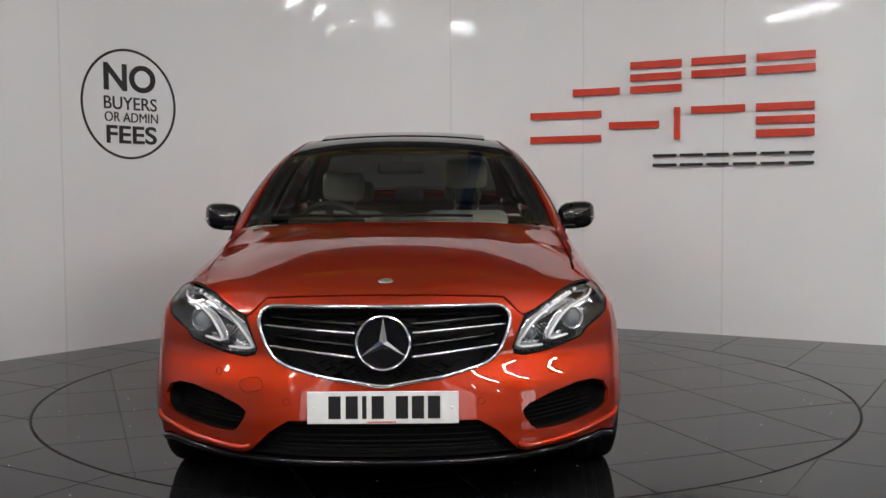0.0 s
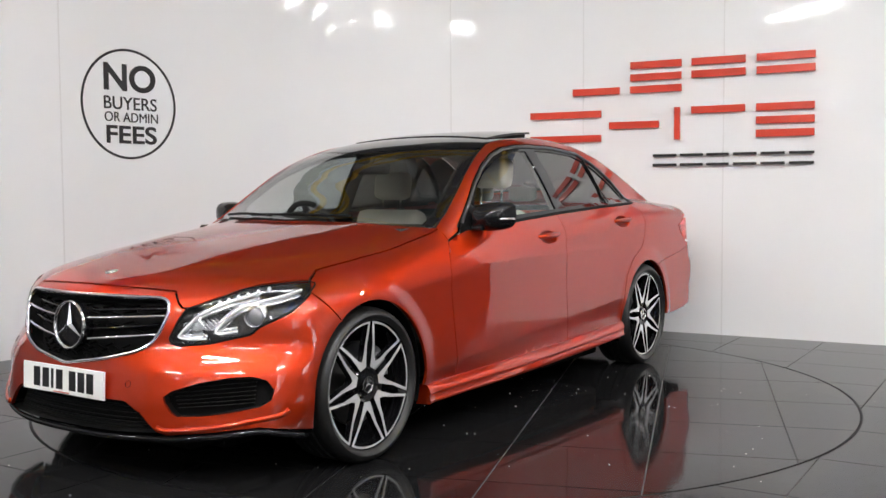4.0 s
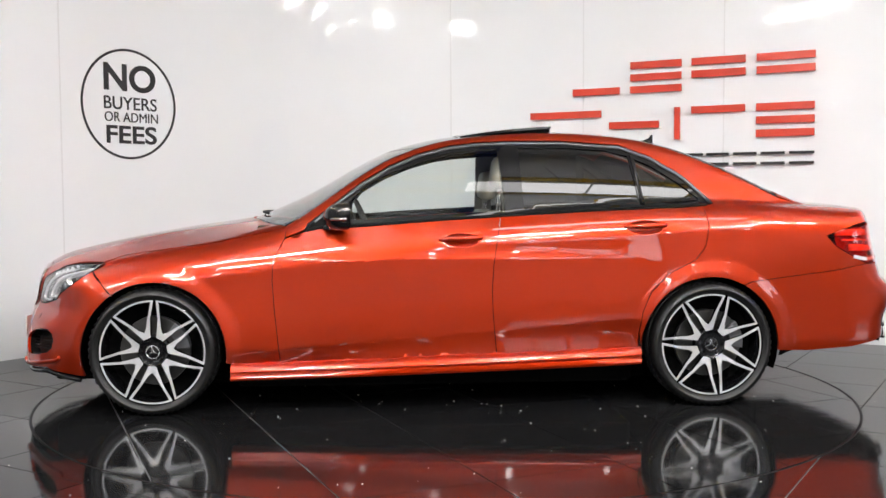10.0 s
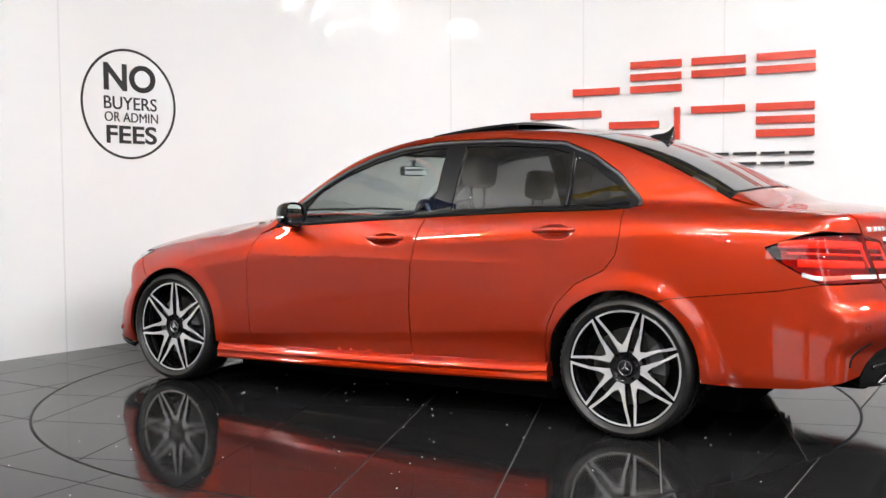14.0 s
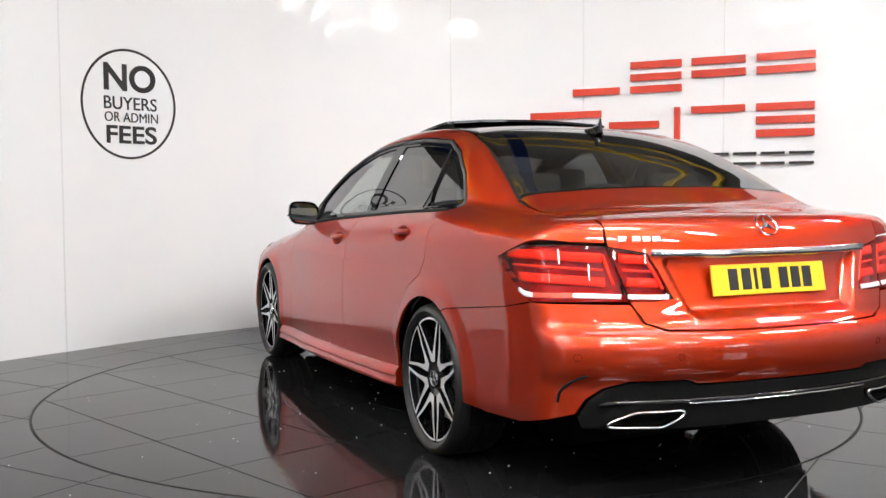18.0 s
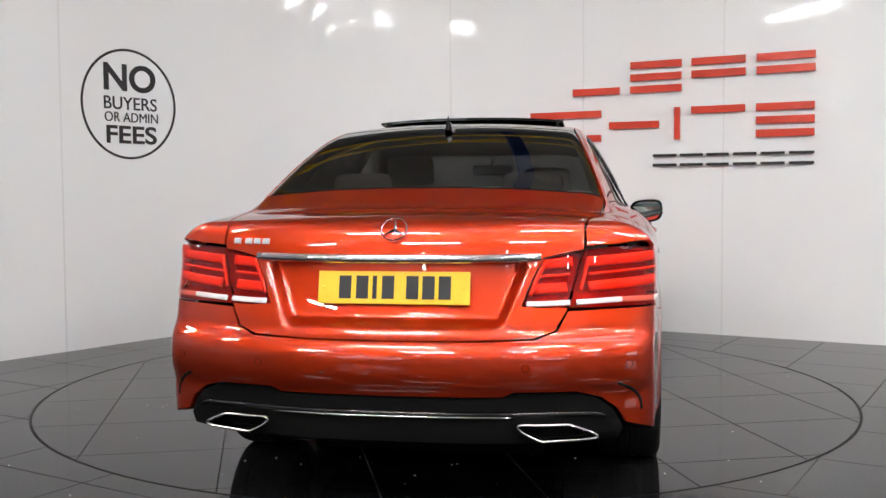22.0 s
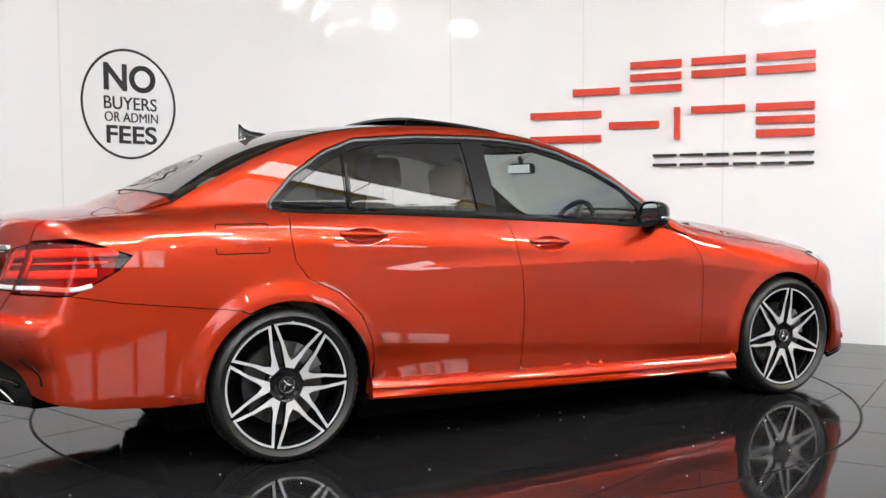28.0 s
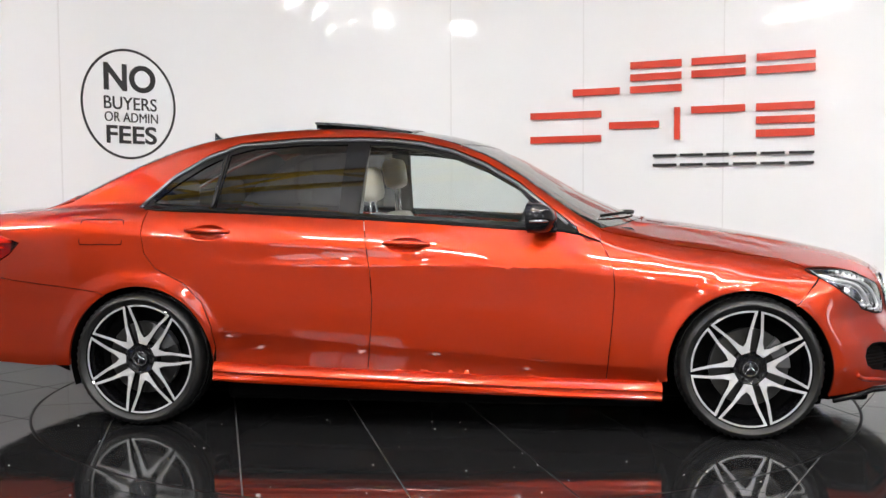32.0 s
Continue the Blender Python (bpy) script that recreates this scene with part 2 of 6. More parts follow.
def build_wall():
    wall = empty("wall_back")
    tagged(wall, "curved glossy white display wall of tall panels", "wall", kind="structure")
    seams = [2.7, wall_s(-2.705), wall_s(0.06), wall_s(1.15), wall_s(2.16), wall_s(3.42), 12.5]
    for a, b in zip(seams, seams[1:]):
        bm = bmesh.new()
        n = max(4, int((b - a) / 0.08))
        cols = []
        for i in range(n + 1):
            s = a + 0.001 + (b - a - 0.002) * i / n
            cols.append([bm.verts.new(wall_at(s, 0, 0)), bm.verts.new(wall_at(s, WALL_TOP, 0)),
                         bm.verts.new(wall_at(s, WALL_TOP, -0.08)), bm.verts.new(wall_at(s, 0, -0.08))])
        for p, q in zip(cols, cols[1:]):
            for k in range(4):
                bm.faces.new((p[k], q[k], q[(k + 1) % 4], p[(k + 1) % 4]))
        bm.faces.new(cols[0])
        bm.faces.new(cols[-1][::-1])
        bmesh.ops.recalc_face_normals(bm, faces=bm.faces)
        part("panel", bm, WALL_WHITE, wall, sharp=40)
    for s in seams[1:-1]:
        bm = bmesh.new()
        box(bm, (-0.006, -0.004, 0), (0.006, 0.0015, WALL_TOP), 0.001)
        d = wall_at(s + 0.01) - wall_at(s - 0.01)
        strip = part("joint_strip", bm, SEAM, wall)
        strip.matrix_world = Matrix.Translation(wall_at(s)) @ Matrix.Rotation(math.atan2(d.y, d.x) + math.pi, 4, "Z")
    return wall


def clip_poly(poly, keep):
    """Cuts a polygon by the half-plane keep = (a, b, c): a x + b y <= c."""
    a, b, c = keep
    out = []
    for (x0, y0), (x1, y1) in zip(poly, poly[1:] + poly[:1]):
        d0, d1 = a * x0 + b * y0 - c, a * x1 + b * y1 - c
        if d0 <= 0:
            out.append((x0, y0))
        if d0 * d1 < 0:
            t = d0 / (d0 - d1)
            out.append((x0 + t * (x1 - x0), y0 + t * (y1 - y0)))
    return out


def tile_cells(angle, off_u, off_v, size, reach, gap):
    """Square cells of a tiled floor, turned by angle (degrees), as corner lists."""
    ca, sa = math.cos(radians(angle)), math.sin(radians(angle))
    n = int(reach / size) + 2
    for i in range(-n, n):
        for j in range(-n, n):
            u0, v0 = off_u + i * size + gap / 2, off_v + j * size + gap / 2
            u1, v1 = u0 + size - gap, v0 + size - gap
            yield [(u * ca - v * sa, u * sa + v * ca) for u, v in ((u0, v0), (u1, v0), (u1, v1), (u0, v1))]


def cut_outside(cell, r, arc):
    """The part of a cell outside a circle about the origin, or None when it is whole or gone."""
    ds = [math.hypot(*p) for p in cell]
    cx, cy = sum(p[0] for p in cell) / 4, sum(p[1] for p in cell) / 4
    if min(ds) > r and math.hypot(cx, cy) > r + 0.31:
        return cell
    # walk the outline densely, keep what lies outside, then follow the rim back
    pts = []
    for (x0, y0), (x1, y1) in zip(cell, cell[1:] + cell[:1]):
        for k in range(40):
            pts.append((x0 + (x1 - x0) * k / 40, y0 + (y1 - y0) * k / 40))
    out = [math.hypot(*p) > r for p in pts]
    if all(out):
        return cell
    if not any(out):
        return None
    n = len(pts)
    start = next(i for i in range(n) if out[i] and not out[i - 1])
    run = []
    for k in range(n):
        i = (start + k) % n
        if not out[i]:
            break
        run.append(pts[i])
    a0, a1 = math.atan2(run[-1][1], run[-1][0]), math.atan2(run[0][1], run[0][0])
    da = (a1 - a0 + math.pi) % (2 * math.pi) - math.pi
    for k in range(arc + 1):
        a = a0 + da * k / arc
        run.append((r * math.cos(a), r * math.sin(a)))
    keep = [p for i, p in enumerate(run) if math.dist(p, run[i - 1]) > 1e-5]
    return keep if len(keep) > 2 else None


def build_floor():
    floor = empty("floor")
    tagged(floor, "dark grey polished stone tiles laid aslant round a turntable", "floor", kind="structure")
    bm = bmesh.new()
    out = [(-9, -9.5), (9, -9.5), (9, 6), (-9, 6)]
    n = 96
    ring_in = [bm.verts.new((TABLE_R * 1.001 * math.cos(2 * math.pi * k / n), TABLE_R * 1.001 * math.sin(2 * math.pi * k / n), -0.003)) for k in range(n)]
    ring_mid = [bm.verts.new((9 * max(-1, min(1, 1.5 * math.cos(2 * math.pi * k / n))), (9.5 if math.sin(2 * math.pi * k / n) < 0 else 6) * max(-1, min(1, 1.5 * math.sin(2 * math.pi * k / n))), -0.003)) for k in range(n)]
    for k in range(n):
        j = (k + 1) % n
        bm.faces.new((ring_in[k], ring_mid[k], ring_mid[j], ring_in[j]))
    part("screed", bm, JOINT, floor)
    rest = bmesh.new()
    for cell in tile_cells(59, 0.03, -1.57, 0.6, 11, 0.006):
        cx, cy = sum(p[0] for p in cell) / 4, sum(p[1] for p in cell) / 4
        if abs(cx) > 8.6 or not -9.2 < cy < 5.6:
            continue
        cut = cut_outside(cell, TABLE_R + 0.004, 16)
        if not cut:
            continue
        if math.hypot(cx, cy) < 4.4:
            bm = bmesh.new()
            prism(bm, cut, 0.003, Matrix.Translation((0, 0, -0.003)))
            part("tile", bm, TILE, floor)
        else:
            prism(rest, cut, 0.003, Matrix.Translation((0, 0, -0.003)))
    tagged(part("far_tiles", rest, TILE, floor), kind="stuff")
    specks(floor, 60, lambda: (random.uniform(2.26, 3.0), random.uniform(200, 350)))
    return floor


def build_turntable():
    table = empty("turntable")
    tagged(table, "round tiled turntable set flush in the floor, turning", "turntable")
    bm = bmesh.new()
    n = 128
    bm.faces.new([bm.verts.new(((TABLE_R - 0.001) * math.cos(2 * math.pi * k / n), (TABLE_R - 0.001) * math.sin(2 * math.pi * k / n), -0.004)) for k in range(n)])
    part("base_disc", bm, JOINT, table)
    bm = bmesh.new()
    lathe(bm, [(TABLE_R - 0.010, -0.02), (TABLE_R - 0.010, -0.001), (TABLE_R - 0.001, -0.001), (TABLE_R - 0.001, -0.02)], 160, "z")
    part("rim_ring", bm, MATT_BLACK, table, "black rubber edge ring")
    r = TABLE_R - 0.011
    ring = [(r * math.cos(2 * math.pi * k / 160), r * math.sin(2 * math.pi * k / 160)) for k in range(160)]
    for cell in tile_cells(20.0, 0.007, 0.01, 0.604, 2.4, 0.006):
        if min(math.hypot(*p) for p in cell) > r + 0.6:
            continue
        poly = ring
        for (x0, y0), (x1, y1) in zip(cell, cell[1:] + cell[:1]):
            a, b = y1 - y0, -(x1 - x0)
            poly = clip_poly(poly, (a, b, a * x0 + b * y0))
            if len(poly) < 3:
                break
        if len(poly) < 3:
            continue
        bm = bmesh.new()
        prism(bm, poly, 0.004, Matrix.Translation((0, 0, -0.004)))
        part("tile", bm, TILE, table)
    specks(table, 170, lambda: (2.1 * math.sqrt(random.random()), random.uniform(0, 360)))
    return table


def specks(parent, count, where):
    """Crumbs of pale dust lying on the floor."""
    bm = bmesh.new()
    for _ in range(count):
        r, a = where()
        size = random.choice((0.0012, 0.0015, 0.002, 0.0028, 0.004))
        m = Matrix.Translation((r * math.cos(radians(a)), r * math.sin(radians(a)), size * 0.4)) @ pose(0, 0, 0, 0, 0, random.uniform(0, 90)) @ Matrix.Diagonal((size * random.uniform(0.8, 1.8), size, size * 0.8, 1))
        bmesh.ops.create_cube(bm, size=1, matrix=m)
    tagged(part("dust_specks", bm, DUST, parent), kind="stuff")


# ---- the car's skin: one smooth body from which all panels are taken (x forward, y left, z up) ----
def smax(a, b, k):
    h = np.minimum(np.maximum(0.5 + 0.5 * (a - b) / k, 0), 1)
    return b + (a - b) * h + k * h * (1 - h)


def smin(a, b, k):
    return -smax(-a, -b, k)


def step(t):
    t = np.minimum(np.maximum(t, 0), 1)
    return t * t * (3 - 2 * t)


AXLE_F, AXLE_R, HUB_Z = 1.437, -1.437, 0.323
WIDTH = spline([-2.7, -2.3, -1.9, -1.437, -0.8, 0, 0.8, 1.437, 1.9, 2.35], [0.84, 0.868, 0.894, 0.912, 0.912, 0.914, 0.908, 0.905, 0.885, 0.84])
BELT = spline([-2.6, -2.2, -1.8, -1.42, -0.33, 0.5, 0.8, 1.2, 1.6, 1.9, 2.1, 2.3], [0.97, 1.03, 1.06, 1.06, 1.005, 0.955, 0.915, 0.875, 0.825, 0.785, 0.745, 0.70])
BONNET = spline([0.4, 0.8, 1.1, 1.4, 1.7, 1.92, 2.05, 2.14, 2.25, 2.4], [1.032, 1.012, 0.976, 0.934, 0.882, 0.833, 0.797, 0.767, 0.72, 0.64])
BOOT = spline([-2.7, -2.5, -2.42, -2.3, -2.1, -1.9, -1.6, -1.2], [0.93, 1.005, 1.032, 1.052, 1.07, 1.083, 1.10, 1.11])
ROOF = spline([1.4, 1.1, 0.95, 0.687, 0.531, 0.38, 0.229, 0.077, -0.076, -0.23, -0.385, -0.636, -0.858, -1.02, -1.18, -1.344, -1.51, -1.676, -1.844, -2.014, -2.3],
              [0.80, 0.945, 1.01, 1.128, 1.215, 1.300, 1.368, 1.412, 1.442, 1.459, 1.468, 1.472, 1.464, 1.451, 1.429, 1.392, 1.335, 1.262, 1.180, 1.105, 0.98])
CROWN = spline([1.4, 1.1, 0.5, 0.2, -0.4, -1.1, -1.5, -2.0, -2.3], [0.085, 0.085, 0.068, 0.054, 0.036, 0.040, 0.052, 0.045, 0.04])
HOUSE = spline([1.4, 0.9, 0.5, 0, -0.6, -1.2, -1.6, -2.0, -2.4], [0.75, 0.790, 0.822, 0.832, 0.826, 0.802, 0.770, 0.735, 0.70])
NOSE = spline([0.0, 0.15, 0.2, 0.3, 0.45, 0.55, 0.63, 0.70, 0.76, 0.82, 1.0], [2.12, 2.21, 2.265, 2.275, 2.252, 2.245, 2.238, 2.215, 2.165, 2.09, 1.8])
TAIL = spline([0.0, 0.22, 0.30, 0.40, 0.465, 0.50, 0.56, 0.61, 0.632, 0.655, 0.70, 0.76, 0.86, 0.97, 1.03, 1.2],
              [-2.45, -2.54, -2.575, -2.588, -2.594, -2.612, -2.622, -2.615, -2.602, -2.576, -2.558, -2.537, -2.51, -2.485, -2.455, -2.30])


CREASE = spline([-2.3, -1.7, -1.3, -0.97, -0.3, 0.0, 0.4, 0.8, 1.15, 1.6], [0.955, 0.936, 0.915, 0.897, 0.857, 0.834, 0.790, 0.742, 0.700, 0.648])


HANDLES = ((-0.012, -0.238), (-0.972, -1.194))


def handle_z(xf, xr):
    return 0.868 + 0.058 * (0.125 - (xf + xr) / 2) / 0.96


def crease_z(x):
    return CREASE(x)


def low_crease_z(x):
    return 0.392 - 0.075 * x


def soft(t, k):
    """The part of t above zero, with a rounded corner."""
    return 0.5 * (t + np.sqrt(t * t + k * k))


def skin_side(x, z):
    w = WIDTH(x)
    zb, zc, zl = BELT(x), crease_z(x), low_crease_z(x)
    inner = step((x + 2.0) / 0.6) * step((1.65 - x) / 0.5)
    doors = step((x + 1.25) / 0.3) * step((1.15 - x) / 0.3)
    # shoulder above the crease through the handles, hollow flank below it
    k = 0.007 + 0.06 * (1 - inner)
    high = np.maximum(zb - zc, 0.09)
    h = soft(z - zc, k)
    w = w - 0.010 * inner - 0.15 * h - (0.085 - 0.15 * high) * (np.minimum(h, 1.6 * high) / high) ** 2
    deep = zc - zl
    u = np.clip(soft(zc - z, k) / deep, 0, 1)
    w = w + inner * deep * (-0.015 * u + 0.065 * (1 - np.cos(math.pi * u)) / math.pi)
    # lower crease above the sills, under which the doors turn inwards
    w = w - 0.30 * doors * np.minimum(soft(zl - z, 0.008), 0.14)
    w = w - 0.050 * (1 - 0.7 * doors) * np.clip((0.34 - z) / 0.2, 0, 1.4) ** 1.5
    # cups behind the door handles
    for xf, xr in HANDLES:
        q = ((x - (xf + xr) / 2) / 0.102) ** 2 + ((z - handle_z(xf, xr) + 0.003) / 0.038) ** 2
        w = w - 0.024 * step(1.15 * (1 - q))
    for ax in (AXLE_F, AXLE_R):
        r = np.hypot(x - ax, (z - HUB_Z))
        w = w + 0.011 * step(1 - (r - 0.372) / 0.085)
    w = w + 0.006 * np.exp(-((x + 1.45) / 0.60) ** 2 - ((z - 0.78) / 0.16) ** 2)
    return w


def skin(x, y, z):
    """Below zero inside the body."""
    x, y, z = np.broadcast_arrays(np.asarray(x, float), np.asarray(y, float), np.asarray(z, float))
    a = np.abs(y)
    low = a - skin_side(x, z)
    front = step((x - 0.3) / 0.4)
    top = BONNET(x) * front + BOOT(x) * (1 - front)
    ridge = 0.26 + 0.20 * np.clip((2.2 - x) / 1.3, 0, 1.2)
    top = top - ((0.096 - 0.036 * step((1.2 - x) / 0.45)) * front + 0.035 * (1 - front)) * (a / 0.76) ** 2.6
    top = top + front * 0.0035 * np.exp(-((a - ridge) / 0.085) ** 2)
    low = smax(low, z - top, 0.07)
    square = step((0.56 - z) / 0.14)
    nose = x - (NOSE(z) - (0.37 - 0.06 * square) * (a / 0.82) ** (1.9 + 0.6 * square))
    pocket = step((0.378 + 0.40 * (z - 0.68) - a) / 0.045) * step((0.892 - z) / 0.014) * step((z - 0.668) / 0.045)
    tail = (TAIL(z) + 0.19 * (a / 0.80) ** 2.6 + 0.046 * pocket) - x
    low = smax(low, nose, 0.07)
    low = smax(low, tail, 0.06 - 0.032 * step((z - 0.86) / 0.1))
    roof = z - (ROOF(x) - CROWN(x) * (a / 0.6) ** 2.2)
    t = np.clip((z - 0.98) / 0.40, -0.5, 1.4)
    side = a - (HOUSE(x) - 0.165 * t - 0.055 * np.clip(t, 0, 2) ** 2)
    house = smax(smax(side, roof, 0.045), np.maximum(x - 1.30, -2.15 - x), 0.02)
    return smin(low, house, 0.02)


def grip(p, d, far=3.0, n=40):
    """Marches rays from p (outside) along d to the skin. Arrays of points."""
    p, d = np.asarray(p, float), np.asarray(d, float)
    hit = np.zeros(len(p), bool)
    lo, hi = np.zeros(len(p)), np.full(len(p), float(far))
    for k in range(1, n + 1):
        t = far * k / n
        q = p + d * t
        inside = skin(q[:, 0], q[:, 1], q[:, 2]) < 0
        fresh = inside & ~hit
        lo[fresh], hi[fresh] = far * (k - 1) / n, t
        hit |= inside
    for _ in range(18):
        mid = (lo + hi) / 2
        q = p + d * mid[:, None]
        inside = skin(q[:, 0], q[:, 1], q[:, 2]) < 0
        hi = np.where(inside, mid, hi)
        lo = np.where(inside, lo, mid)
    return p + d * hi[:, None]


def skin_normal(p):
    e = 1e-4
    x, y, z = p[:, 0], p[:, 1], p[:, 2]
    g = np.stack([skin(x + e, y, z) - skin(x - e, y, z), skin(x, y + e, z) - skin(x, y - e, z), skin(x, y, z + e) - skin(x, y, z - e)], 1)
    return g / np.maximum(np.linalg.norm(g, axis=1, keepdims=True), 1e-9)


def fine(pts, gap=0.07):
    """Corner points with more between them along long sides."""
    out = [pts[0]]
    for a, b in zip(pts, pts[1:]):
        k = max(1, int(math.hypot(b[0] - a[0], b[1] - a[1]) / gap))
        out += [(a[0] + (b[0] - a[0]) * j / k, a[1] + (b[1] - a[1]) * j / k) for j in range(1, k + 1)]
    return np.array(out, float)


# points of the skin as seen from the side, from above, from the front and from behind (left half)
def S(*pts):
    a = fine(pts)
    p = np.stack([a[:, 0], np.full(len(a), 1.3), a[:, 1]], 1)
    return grip(p, np.tile([0.0, -1, 0], (len(a), 1)), 1.3)


def T(*pts):
    a = fine(pts)
    p = np.stack([a[:, 0], a[:, 1], np.full(len(a), 1.8)], 1)
    return grip(p, np.tile([0.0, 0, -1], (len(a), 1)), 1.7)


def F(*pts):
    a = fine(pts)
    p = np.stack([np.full(len(a), 2.6), a[:, 0], a[:, 1]], 1)
    return grip(p, np.tile([-1.0, 0, 0], (len(a), 1)), 2.4)


def B(*pts):
    a = fine(pts)
    p = np.stack([np.full(len(a), -2.9), a[:, 0], a[:, 1]], 1)
    return grip(p, np.tile([1.0, 0, 0], (len(a), 1)), 2.4)


# flat maps of the skin: how a point is laid out in two numbers, and the ray that brings it back
def map_flat(d, u, w, reach=3.0):
    d, u, w = (np.array(v, float) / np.linalg.norm(v) for v in (d, u, w))
    o = -d * reach * 0.5

    def out(p):
        return np.stack([p @ u, p @ w], 1)

    def back(q):
        p = q[:, :1] * u + q[:, 1:] * w + o
        return grip(p, np.tile(d, (len(q), 1)), reach)
    return out, back


def map_round(x0, sign):
    """Unrolled round an upright axis at x0, for the ends of the car."""
    def out(p):
        return np.stack([np.arctan2(p[:, 1], sign * (p[:, 0] - x0)) * 0.9, p[:, 2]], 1)

    def back(q):
        th = q[:, 0] / 0.9
        d = np.stack([-sign * np.cos(th), -np.sin(th), 0 * th], 1)
        p = np.stack([x0 + 0 * th, 0 * th, q[:, 1]], 1) - d * 2.2
        return grip(p, d, 2.2)
    return out, back


def map_barrel(z0):
    """Unrolled round a lengthwise axis at height z0, for the car's sides up to the roof."""
    def out(p):
        return np.stack([p[:, 0], np.arctan2(p[:, 2] - z0, p[:, 1]) * 0.85], 1)

    def back(q):
        th = q[:, 1] / 0.85
        d = np.stack([0 * th, -np.cos(th), -np.sin(th)], 1)
        p = np.stack([q[:, 0], 0 * th, z0 + 0 * th], 1) - d * 1.35
        return grip(p, d, 1.35)
    return out, back


SIDE = map_flat((0, -1, 0), (1, 0, 0), (0, 0, 1), 2.8)
SHOULDER = map_barrel(0.72)
TOP = map_flat((0, 0, -1), (1, 0, 0), (0, 1, 0), 4.4)
SCREENS = map_flat((-0.5, 0, -0.866), (0.866, 0, -0.5), (0, 1, 0), 6)
BACKLIGHT = map_flat((0.4, 0, -0.92), (0.92, 0, 0.4), (0, 1, 0), 7)
FRONT = map_round(1.15, 1)
REAR = map_round(-1.55, -1)


def inside_poly(q, poly):
    x, y = q[:, 0], q[:, 1]
    hit = np.zeros(len(q), bool)
    for (x0, y0), (x1, y1) in zip(poly, np.roll(poly, -1, 0)):
        c = (y0 > y) != (y1 > y)
        if y1 != y0:
            hit ^= c & (x < (x1 - x0) * (y - y0) / (y1 - y0) + x0)
    return hit


def dense(poly, gap, closed=True):
    """Points along a polyline at even steps, corners kept."""
    out = []
    n = len(poly)
    for i in range(n if closed else n - 1):
        a, b = np.asarray(poly[i]), np.asarray(poly[(i + 1) % n])
        k = max(1, int(np.ceil(np.linalg.norm(b - a) / gap)))
        for j in range(k):
            out.append(a + (b - a) * j / k)
    if not closed:
        out.append(np.asarray(poly[-1]))
    return np.array(out)


def inset(poly, by):
    """A closed outline moved inwards."""
    area = 0.5 * np.sum(poly[:, 0] * np.roll(poly[:, 1], -1) - np.roll(poly[:, 0], -1) * poly[:, 1])
    e = np.roll(poly, -1, 0) - poly
    e = e / np.maximum(np.linalg.norm(e, axis=1, keepdims=True), 1e-9)
    n = np.stack([-e[:, 1], e[:, 0]], 1) * np.sign(area)
    m = n + np.roll(n, 1, 0)
    ln = np.sum(m * n, 1, keepdims=True)
    return poly + by * m / np.maximum(ln, 0.35)


def curve_through(pts, gap, closed=False):
    """A smooth line through 3D points (Catmull-Rom), resampled."""
    p = np.asarray(pts, float)
    n = len(p)
    if n < 3:
        return dense(p, gap, closed)
    out = []
    for i in range(n if closed else n - 1):
        p1, p2 = p[i], p[(i + 1) % n]
        p0 = p[i - 1] if closed or i > 0 else 2 * p1 - p2
        p3 = p[(i + 2) % n] if closed or i + 2 < n else 2 * p2 - p1
        k = max(2, int(np.ceil(np.linalg.norm(p2 - p1) / gap)))
        for j in range(k):
            u = j / k
            out.append(0.5 * (2 * p1 + (p2 - p0) * u + (2 * p0 - 5 * p1 + 4 * p2 - p3) * u * u + (3 * p1 - p0 - 3 * p2 + p3) * u ** 3))
    if not closed:
        out.append(p[-1])
    return np.array(out)


